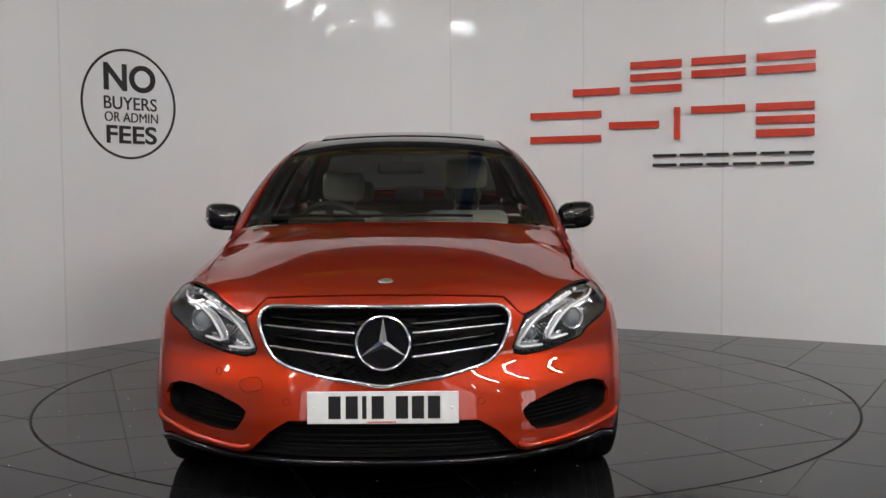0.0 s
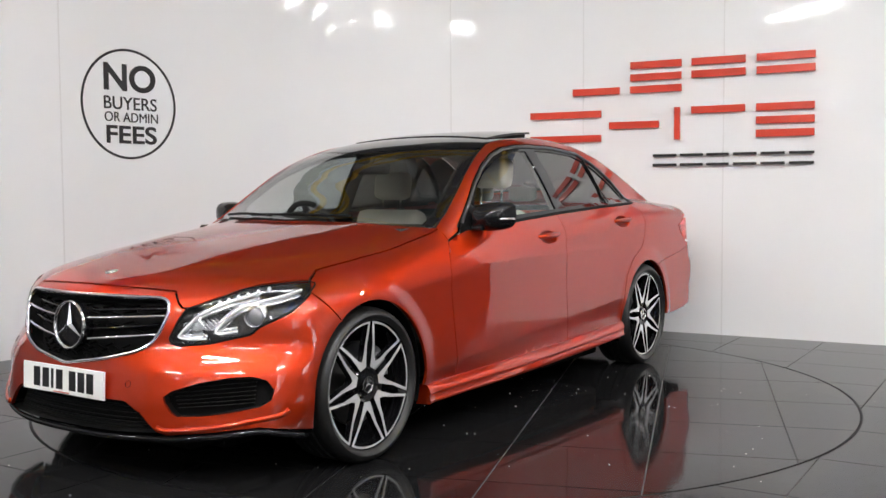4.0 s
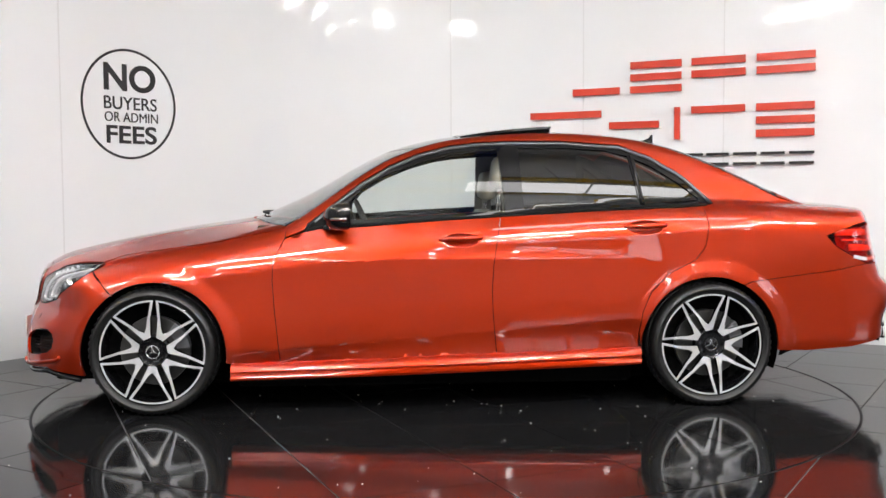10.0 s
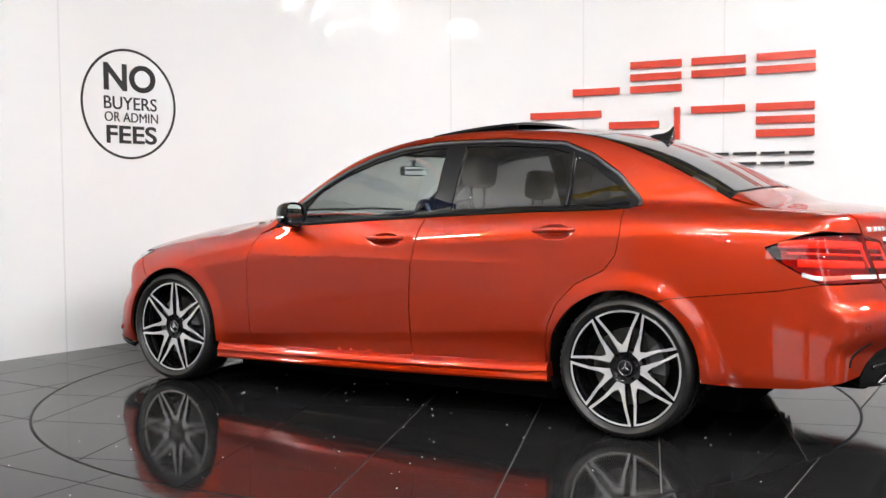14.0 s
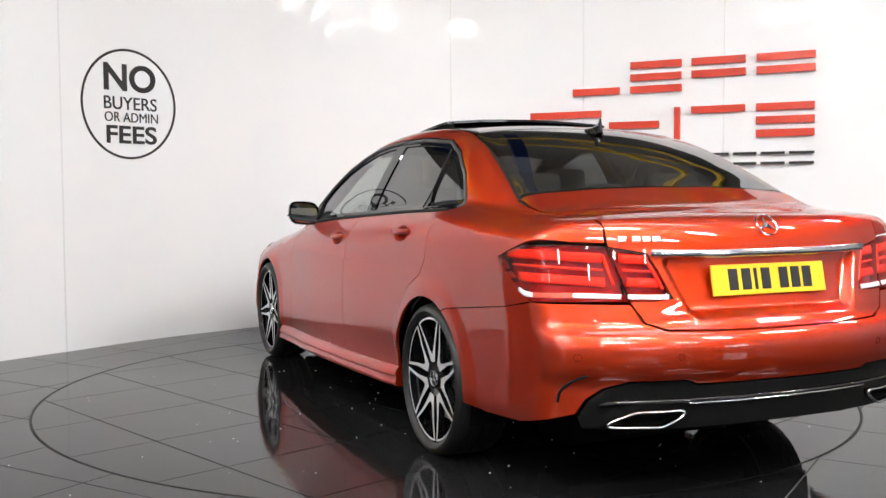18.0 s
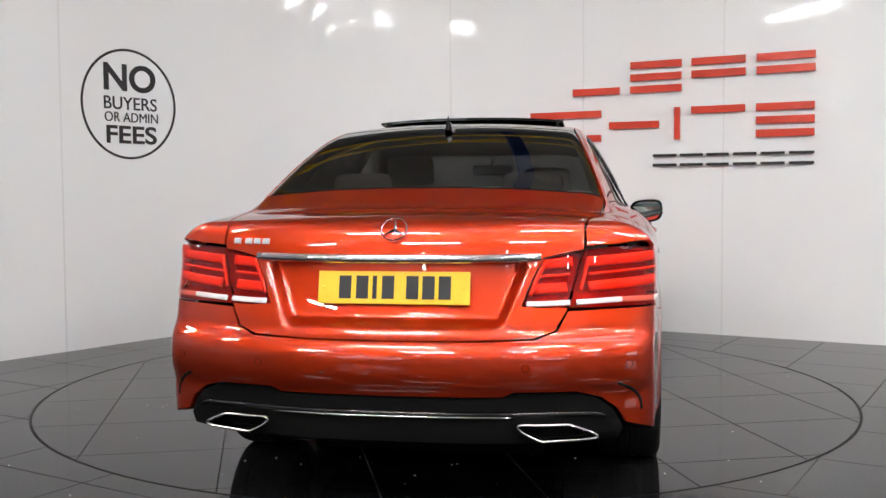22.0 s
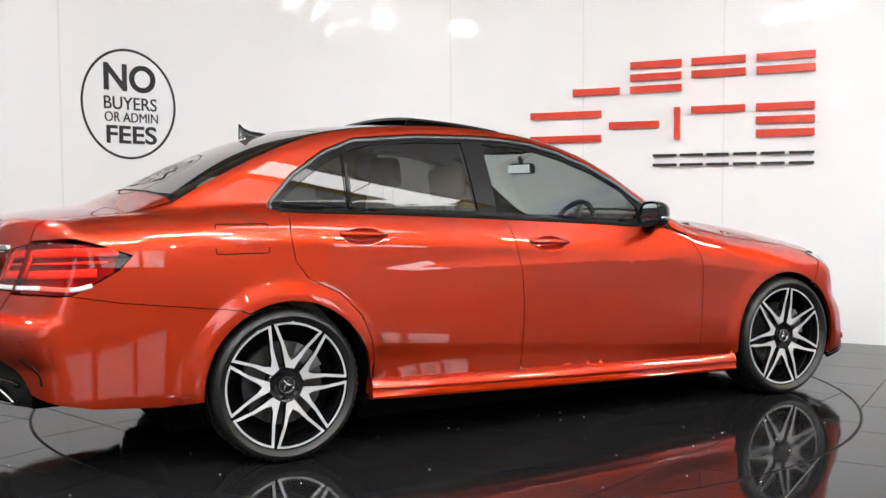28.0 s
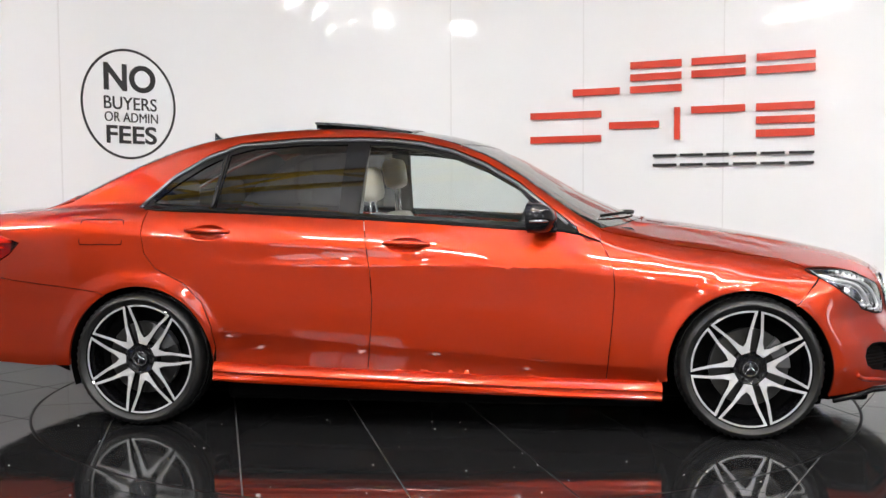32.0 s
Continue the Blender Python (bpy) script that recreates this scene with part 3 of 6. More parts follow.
def sheet(maps, outline, grid=0.028, gap=0.0020, off=0.0, rim=0.014, holes=(), edge=None, flip=False, lines=()):
    """A panel of the skin inside a closed outline of 3D points: a bmesh with a turned-in rim. flip: the other side of the car."""
    out, back = maps
    edge = edge or grid
    poly = inset(dense(out(np.asarray(outline)), edge), gap)
    holes2 = [inset(dense(out(np.asarray(h)), edge), -gap) for h in holes]
    lo, hi = poly.min(0), poly.max(0)
    gx, gy = np.meshgrid(np.arange(lo[0] + grid / 2, hi[0], grid), np.arange(lo[1] + grid / 2, hi[1], grid * 0.87), indexing="ij")
    gx = gx + (np.arange(gx.shape[1]) % 2) * grid / 2
    g = np.stack([gx.ravel(), gy.ravel()], 1)
    ok = inside_poly(g, poly)
    rims = np.concatenate([poly] + holes2)
    for h in holes2:
        ok &= ~inside_poly(g, h)
    g = g[ok]
    if len(g):
        near = np.ones(len(g), bool)
        for k in range(0, len(g), 500):
            d = np.linalg.norm(g[k:k + 500, None] - rims[None], axis=2).min(1)
            near[k:k + 500] = d > grid * 0.45
        g = g[near]
    runs = []
    for line in lines:
        q = dense(out(np.asarray(line)), grid, False)
        d = np.linalg.norm(q[:, None] - rims[None], axis=2).min(1)
        runs.append(q[inside_poly(q, poly) & (d > 0.006)])
    if runs and len(g):
        marks = np.concatenate(runs)
        g = g[np.array([np.linalg.norm(marks - p, axis=1).min() > grid * 0.5 for p in g])]
        g = np.concatenate([marks, g])
    verts = np.concatenate([rims, g])
    edges = []
    k = len(rims)
    for q in runs:
        edges += [(k + i, k + i + 1) for i in range(len(q) - 1) if np.linalg.norm(q[i + 1] - q[i]) < grid * 1.6]
        k += len(q)
    k = 0
    for loop in [poly] + holes2:
        edges += [(k + i, k + (i + 1) % len(loop)) for i in range(len(loop))]
        k += len(loop)
    v2, _, f2, _, _, _ = delaunay_2d_cdt([Vector(v) for v in verts], edges, [], 0, 1e-7)
    v2 = np.array([(v.x, v.y) for v in v2])
    f2 = [f for f in f2]
    mid = np.array([v2[list(f)].mean(0) for f in f2])
    ok = inside_poly(mid, poly)
    for h in holes2:
        ok &= ~inside_poly(mid, h)
    f2 = [f for f, o in zip(f2, ok) if o]
    p3 = back(v2)
    nrm = skin_normal(p3)
    p3 = p3 + nrm * off
    if flip:
        p3[:, 1] *= -1
        nrm[:, 1] *= -1
    bm = bmesh.new()
    vs = [bm.verts.new(p) for p in p3]
    for f in f2:
        a, b, c = (p3[i] for i in f)
        u, w, n = b - a, c - a, nrm[f[0]]
        if n[0] * (u[1] * w[2] - u[2] * w[1]) + n[1] * (u[2] * w[0] - u[0] * w[2]) + n[2] * (u[0] * w[1] - u[1] * w[0]) < 0:
            f = f[::-1]
        if len(set(f)) == 3:
            bm.faces.new([vs[i] for i in f])
    for v in [v for v in bm.verts if not v.link_faces]:
        bm.verts.remove(v)
    bm.verts.index_update()
    if rim:
        border = [e for e in bm.edges if len(e.link_faces) == 1]
        low = {}
        rim_verts = list({v for e in border for v in e.verts})
        rim_verts.sort(key=lambda v: v.index)
        for v, n in zip(rim_verts, skin_normal(np.array([v.co[:] for v in rim_verts]))):
            low[v] = bm.verts.new(v.co - Vector(n) * rim)
        for e in border:
            e.smooth = False
        for e in border:
            a, b = e.link_loops[0].vert, e.link_loops[0].link_loop_next.vert
            bm.faces.new((b, a, low[a], low[b]))
    return bm


def creases(x0, x1, low=False):
    """Close lines along the crease through the handles, or along the one above the sill."""
    line = low_crease_z if low else crease_z
    xs = [x0 + (x1 - x0) * k / 24 for k in range(25)]
    return [S(*[(x, float(line(x)) + d) for x in xs]) for d in (-0.013, -0.004, 0.004, 0.013)]


def cup_lines(xf, xr):
    """Rings over a handle cup, so that its hollow is finely shaped."""
    mid, z = (xf + xr) / 2, handle_z(xf, xr) - 0.003
    return [S(*[(mid + 0.102 * k * math.cos(a), z + 0.038 * k * math.sin(a)) for a in np.linspace(0, 2 * math.pi, 33)]) for k in (0.4, 0.62, 0.82, 1.0, 1.15)]


def ribbon(points, width, height, off=0.0, closed=False, flip=False, gap=0.02, lift=0.0):
    """A strip with a low arched section that follows the skin through 3D points."""
    p = curve_through(points, gap, closed)
    n = skin_normal(p)
    if flip:
        p, n = p * [1, -1, 1], n * [1, -1, 1]
    bm = bmesh.new()
    rings = []
    m = len(p)
    for i in range(m):
        a = p[(i - 1) % m] if closed or i else p[i]
        b = p[(i + 1) % m] if closed or i < m - 1 else p[i]
        t = Vector(b - a).normalized()
        nn = Vector(n[i])
        s = t.cross(nn).normalized()
        o = Vector(p[i]) + nn * off
        rings.append([bm.verts.new(o + s * (w * width / 2) + nn * (h * height)) for w, h in ((-1, -0.6), (-1, 0.45), (-0.6, 1), (0.6, 1), (1, 0.45), (1, -0.6))])
    for i in range(m if closed else m - 1):
        a, b = rings[i], rings[(i + 1) % m]
        for k in range(6):
            bm.faces.new((a[k], a[(k + 1) % 6], b[(k + 1) % 6], b[k]))
    if not closed:
        bm.faces.new(rings[0])
        bm.faces.new(rings[-1][::-1])
    bmesh.ops.recalc_face_normals(bm, faces=bm.faces)
    return bm


def arc_xz(cx, cz, r, a0, a1, n):
    return [(cx + r * math.cos(radians(a0 + (a1 - a0) * k / n)), cz + r * math.sin(radians(a0 + (a1 - a0) * k / n))) for k in range(n + 1)]


ARCH_R = 0.362
ARCH_F, ARCH_B = (1.428, 0.318), (-1.425, 0.318)


# ---- the car ----
def sill_top(x):
    return 0.286 - 0.028 * x


def sill_low(x):
    return 0.199 - 0.026 * x


GAP_FENDER = [(0.771, 0.892), (0.80, 0.845), (0.826, 0.785), (0.833, 0.681), (0.822, 0.52), (0.809, 0.397), (0.796, sill_top(0.796))]
GAP_PILLAR = [(-0.337, 0.998), (-0.312, 0.87), (-0.292, 0.749), (-0.284, 0.62), (-0.288, 0.50), (-0.306, sill_top(-0.306))]
GAP_REAR = [(-1.405, 1.048), (-1.414, 0.941), (-1.396, 0.84), (-1.341, 0.768), (-1.202, 0.700), (-1.109, 0.605), (-1.064, 0.499), (-1.047, 0.39), (-1.05, sill_top(-1.05))]
BELT_LINE = [(0.66, 0.935), (0.598, 0.948), (0.384, 0.958), (0.0, 0.984), (-0.337, 1.003), (-0.9, 1.032), (-1.347, 1.048), (-1.43, 1.052)]
DLO = [(0.66, 0.965), (0.535, 1.062), (0.383, 1.180), (0.233, 1.269), (0.078, 1.334), (-0.075, 1.374), (-0.23, 1.393), (-0.385, 1.400), (-0.69, 1.400),
       (-1.01, 1.376), (-1.17, 1.315), (-1.33, 1.215), (-1.45, 1.100), (-1.475, 1.060)]


def body_material_part(name, bm, parent, label=""):
    return true_shade(part(name, bm, PAINT, parent, label, smooth=True))


def build_body(car):
    for flip in (False, True):
        # front wing
        top = T((0.765, 0.777), (1.1, 0.772), (1.4, 0.762), (1.6, 0.745))
        o = np.concatenate([top, S((1.69, 0.775), (1.735, 0.735), (1.63, 0.615)),
                            S(*arc_xz(*ARCH_F, ARCH_R, 55, 188, 22)), S((1.03, sill_top(1.03)), (0.9, sill_top(0.9))), S(*GAP_FENDER[::-1])])
        body_material_part("front_wing", sheet(SHOULDER, o, flip=flip, grid=0.020, lines=creases(0.75, 1.6) + creases(0.75, 1.1, True)), car)
        # front door
        o = np.concatenate([S(*GAP_FENDER), S(*GAP_PILLAR[::-1]), S((0.0, 0.978), (0.384, 0.952), (0.598, 0.942), (0.68, 0.925))])
        door = body_material_part("front_door", sheet(SHOULDER, o, flip=flip, grid=0.019, lines=creases(-0.36, 0.9) + creases(-0.36, 0.9, True) + cup_lines(*HANDLES[0])), car)
        door_handle(door, *HANDLES[0], flip)
        # rear door
        o = np.concatenate([S(*GAP_PILLAR), S((-0.7, sill_top(-0.7))), S(*GAP_REAR[::-1]), S((-1.347, 1.042), (-0.9, 1.026))])
        door = body_material_part("rear_door", sheet(SHOULDER, o, flip=flip, grid=0.019, lines=creases(-1.45, -0.25) + creases(-1.15, -0.25, True) + cup_lines(*HANDLES[1])), car)
        door_handle(door, *HANDLES[1], flip)
        # roof rail, rear pillar and rear wing in one
        o = np.concatenate([T((0.772, 0.764), (0.65, 0.745), (0.5, 0.711), (0.3, 0.658), (0.10, 0.600), (0.0, 0.568), (-0.5, 0.530), (-0.95, 0.535), (-1.16, 0.555), (-1.4, 0.60), (-1.65, 0.650),
                              (-1.86, 0.695), (-2.0, 0.690), (-2.2, 0.66), (-2.32, 0.640)), B((0.633, 1.0), (0.634, 0.975), (0.636, 0.942), (0.735, 0.947)),
                            S((-2.2, 0.941), (-2.05, 0.888), (-2.10, 0.833), (-2.16, 0.798), (-2.275, 0.739), (-2.1, 0.706), (-1.64, 0.653)),
                            S(*arc_xz(*ARCH_B, ARCH_R, 118, -2, 22)), S(*GAP_REAR[::-1][1:]), S(*DLO[::-1]), S((0.672, 0.938), (0.70, 0.925)), S((0.768, 0.899))])
        body_material_part("rear_wing", sheet(SHOULDER, o, flip=flip, grid=0.021, lines=creases(-2.15, -1.35)), car)
        sill(car, flip)
        # windows
        window_side(car, flip)
    # bonnet
    half = np.concatenate([T((1.03, 0), (0.99, 0.3), (0.91, 0.55), (0.848, 0.67), (0.785, 0.752), (0.765, 0.772), (1.1, 0.768), (1.4, 0.756), (1.6, 0.739)), S((1.69, 0.778)),
                           F((0.66, 0.761), (0.608, 0.7325), (0.545, 0.702), (0.507, 0.688), (0.49, 0.690), (0.472, 0.706), (0.43, 0.748), (0.30, 0.757), (0.16, 0.762), (0.0, 0.764))])
    bonnet = body_material_part("bonnet", sheet(SCREENS, both(half), gap=0.0008), car)
    # front bumper with its openings
    half = np.concatenate([F((0.0, 0.7615), (0.16, 0.7595), (0.30, 0.7545), (0.427, 0.7455), (0.469, 0.704), (0.488, 0.687), (0.503, 0.683), (0.484, 0.640), (0.455, 0.573), (0.463, 0.551), (0.50, 0.541), (0.60, 0.552), (0.72, 0.583)),
                           S((1.93, 0.612), (1.84, 0.668), (1.735, 0.735), (1.63, 0.615)), S(*arc_xz(*ARCH_F, ARCH_R, 55, -18, 14)),
                           F((0.80, 0.243), (0.65, 0.225), (0.50, 0.212), (0.465, 0.225), (0.40, 0.292), (0.33, 0.335), (0.0, 0.345))])
    vent = vent_line()
    bumper = body_material_part("front_bumper", sheet(FRONT, both(half), holes=[grille_line(), vent, vent * [1, -1, 1]], grid=0.024), car)
    # boot lid
    lid = map_flat((0.62, 0, -0.785), (0.785, 0, 0.62), (0, 1, 0), 6)
    half = np.concatenate([B((0.0, 0.642), (0.30, 0.644), (0.47, 0.649), (0.541, 0.672), (0.579, 0.738), (0.608, 0.85), (0.6315, 0.945), (0.631, 0.975), (0.630, 1.0)),
                           T((-2.32, 0.636), (-2.2, 0.655), (-2.0, 0.683), (-1.855, 0.688), (-1.895, 0.5), (-1.922, 0.25), (-1.932, 0.0))])
    boot = body_material_part("boot_lid", sheet(lid, both(half), grid=0.012, gap=0.0011, holes=[behind(TAIL_IN), behind(TAIL_IN) * [1, -1, 1]]), car)
    # rear bumper
    half = np.concatenate([B((0.0, 0.639), (0.30, 0.641), (0.48, 0.6455), (0.548, 0.670), (0.580, 0.733), (0.70, 0.736)), S((-2.275, 0.7382), (-2.1, 0.7054), (-1.64, 0.6523)),
                           S(*arc_xz(*ARCH_B, ARCH_R, 118.5, 184, 12)), S((-1.95, 0.285), (-2.2, 0.300)), B((0.77, 0.36), (0.742, 0.41), (0.69, 0.450), (0.61, 0.474), (0.41, 0.476), (0.375, 0.460), (0.0, 0.459))])
    body_material_part("rear_bumper", sheet(REAR, both(half), grid=0.022, gap=0.0011), car)
    # black parts: roof, screens, lower skirts
    half = T((0.27, 0.0), (0.24, 0.25), (0.17, 0.42), (0.085, 0.588), (0.0, 0.562), (-0.5, 0.524), (-0.95, 0.529), (-1.14, 0.548), (-1.17, 0.3), (-1.19, 0.0))
    true_shade(part("roof", sheet(TOP, both(half), off=-0.002), GLOSS_BLACK, car, "gloss black glass roof panel", smooth=True))
    half = T((1.02, 0.0), (0.98, 0.3), (0.898, 0.55), (0.836, 0.668), (0.775, 0.748), (0.65, 0.738), (0.5, 0.704), (0.3, 0.651), (0.10, 0.592), (0.18, 0.42), (0.25, 0.25), (0.28, 0.0))
    true_shade(part("windscreen", sheet(SCREENS, both(half), off=-0.003, rim=0), SCREEN, car, smooth=True)).visible_shadow = False
    edge = T((0.79, 0.725), (0.65, 0.712), (0.5, 0.678), (0.3, 0.625), (0.115, 0.568), (0.165, 0.42), (0.235, 0.25), (0.262, 0.0))
    part("screen_border", ribbon(np.concatenate([edge, (edge * [1, -1, 1])[::-1][1:]]), 0.056, 0.001, -0.004, gap=0.03), GLOSS_BLACK, car, "black printed border of the windscreen", smooth=True)
    half = T((-1.19, 0.0), (-1.17, 0.3), (-1.14, 0.545), (-1.4, 0.593), (-1.65, 0.643), (-1.83, 0.679), (-1.878, 0.5), (-1.905, 0.25), (-1.915, 0.0))
    true_shade(part("rear_screen", sheet(BACKLIGHT, both(half), off=-0.003, rim=0), PRIVACY, car, "dark tinted rear screen", smooth=True)).visible_shadow = False

    half = T((-1.907, 0.0), (-1.897, 0.25), (-1.870, 0.5), (-1.824, 0.678), (-1.853, 0.686), (-1.896, 0.5), (-1.924, 0.25), (-1.934, 0.0))
    part("screen_seal", sheet(BACKLIGHT, both(half), off=-0.006, rim=0, gap=0, grid=0.02), MATT_BLACK, car, "black rubber seal", smooth=True)


def sill(car, flip):
    """A flared side skirt with a long slot under its shoulder, painted."""
    bm = bmesh.new()
    sgn = -1 if flip else 1
    rings = []
    for k in range(61):
        x = 1.045 - 2.105 * k / 60
        top, low = sill_top(x) + 0.006, sill_low(x) + 0.004
        base = float(S((x, top))[0][1])
        slot = float(step((0.66 - x) / 0.5) * step((x + 1.10) / 0.35))
        ends = float(step((1.06 - x) / 0.20) * step((x + 1.075) / 0.12))
        out = 0.020 + 0.016 * ends
        rows = [(-0.040, top), (-0.004, top), (out * 0.30, top - 0.006), (out * 0.72, top - 0.020), (out * 0.95, top - 0.033), (out, top - 0.041),
                (out - 0.004 - 0.010 * slot, top - 0.046), (out - 0.004 - 0.014 * slot, top - 0.056), (out - 0.002 - 0.006 * slot, low + 0.018),
                (out + 0.002, low + 0.013), (out, low + 0.004), (out - 0.010, low), (-0.060, low - 0.004)]
        rings.append([bm.verts.new((x, sgn * (base + d), z)) for d, z in rows])
    for a, b in zip(rings, rings[1:]):
        for i in range(len(a) - 1):
            bm.faces.new((a[i], a[i + 1], b[i + 1], b[i]))
    bm.faces.new(rings[0])
    bm.faces.new(rings[-1][::-1])
    bmesh.ops.recalc_face_normals(bm, faces=bm.faces)
    part("sill", bm, PAINT, car, "flared side skirt with a long slot", sharp=38)


def both(half):
    """A full outline from the left half, which starts and ends on the middle line."""
    return np.concatenate([half, (half * [1, -1, 1])[::-1][1:-1]])


def grille_line():
    return both(F((0.0, 0.724), (0.20, 0.724), (0.395, 0.720), (0.430, 0.709), (0.445, 0.685), (0.442, 0.645), (0.405, 0.565), (0.35, 0.522), (0.22, 0.490), (0.0, 0.457)))


def vent_line():
    line = np.concatenate([F((0.70, 0.430), (0.60, 0.408)), F((0.515, 0.378)), F((0.490, 0.358)), F((0.496, 0.338)), F((0.520, 0.302)), F((0.540, 0.288), (0.62, 0.290), (0.70, 0.300)),
                           S((1.985, 0.322)), S((1.955, 0.345)), S((1.944, 0.382)), S((1.957, 0.416)), S((1.99, 0.432))])
    return dense(line, 0.012)


def window_side(car, flip):
    line = S(*DLO)
    low = S(*[(x, z - 0.004) for x, z in BELT_LINE[::-1]])
    outline = np.concatenate([line, low])
    inner = [(0.40, 1.135), (0.25, 1.222), (0.09, 1.288), (-0.07, 1.333), (-0.23, 1.355), (-0.345, 1.360)]
    front_pane = S(*inner, (-0.365, 1.030), (0.0, 1.012), (0.40, 0.988), (0.47, 0.995), (0.475, 1.05))
    rear_pane = S((-0.455, 1.366), (-0.69, 1.364), (-0.93, 1.349), (-1.05, 1.318), (-1.085, 1.060), (-0.9, 1.058), (-0.465, 1.037))
    quarter_pane = S((-1.085, 1.302), (-1.17, 1.262), (-1.31, 1.170), (-1.415, 1.082), (-1.112, 1.064))
    part("window_frame", sheet(SIDE, outline, flip=flip, off=-0.004, holes=[front_pane, rear_pane, quarter_pane], gap=0, grid=0.02), GLOSS_BLACK, car, "gloss black window surround", smooth=True)
    for name, pane, glass in (("front_window", front_pane, WINDOW), ("rear_window", rear_pane, PRIVACY), ("quarter_window", quarter_pane, PRIVACY)):
        true_shade(part(name, sheet(SIDE, pane, flip=flip, off=-0.010, gap=-0.006, rim=0, grid=0.03), glass, car, smooth=True)).visible_shadow = False
    mid = S(*[(x - 0.002, z - 0.014) for x, z in DLO[1:-1]], (-1.462, 1.062))
    part("window_trim", ribbon(np.concatenate([S((0.62, 0.975)), mid]), 0.017, 0.005, 0.0, flip=flip), SATIN, car, "satin aluminium window trim", smooth=True)
    part("belt_seal", ribbon(S(*BELT_LINE), 0.018, 0.006, 0.0, flip=flip), MATT_BLACK, car, "black rubber window seal", smooth=True)
    part("window_divider", ribbon(S((-1.068, 1.325), (-1.099, 1.058)), 0.014, 0.003, 0.0, flip=flip), GLOSS_BLACK, car, smooth=True)


def door_handle(door, xf, xr, flip):
    """A painted grab handle that bridges a hollow cup."""
    z = handle_z(xf, xr)
    bm = bmesh.new()
    n = 18
    s = -1 if flip else 1
    ends = S((xf + 0.012, z + 0.004), (xr - 0.012, z + 0.004))
    y0, y1 = float(ends[0][1]), float(ends[-1][1])
    rings = []
    for k in range(n + 1):
        t = k / n
        x = xf + (xr - xf) * t
        swell = math.sin(math.pi * (0.06 + 0.88 * t)) ** 0.6
        y = y0 + (y1 - y0) * t + 0.020 * swell - 0.006
        rise, deep = 0.005 + 0.010 * swell, 0.005 + 0.007 * swell
        rings.append([bm.verts.new((x, s * (y + deep * math.cos(a)), z + 0.002 + 0.008 * t + rise * math.sin(a))) for a in np.linspace(0, 2 * math.pi, 13)[:-1]])
    for a, b in zip(rings, rings[1:]):
        for i in range(12):
            bm.faces.new((a[i], a[(i + 1) % 12], b[(i + 1) % 12], b[i]))
    bm.faces.new(rings[0])
    bm.faces.new(rings[-1][::-1])
    bmesh.ops.recalc_face_normals(bm, faces=bm.faces)
    part("handle", bm, PAINT, door, smooth=True)


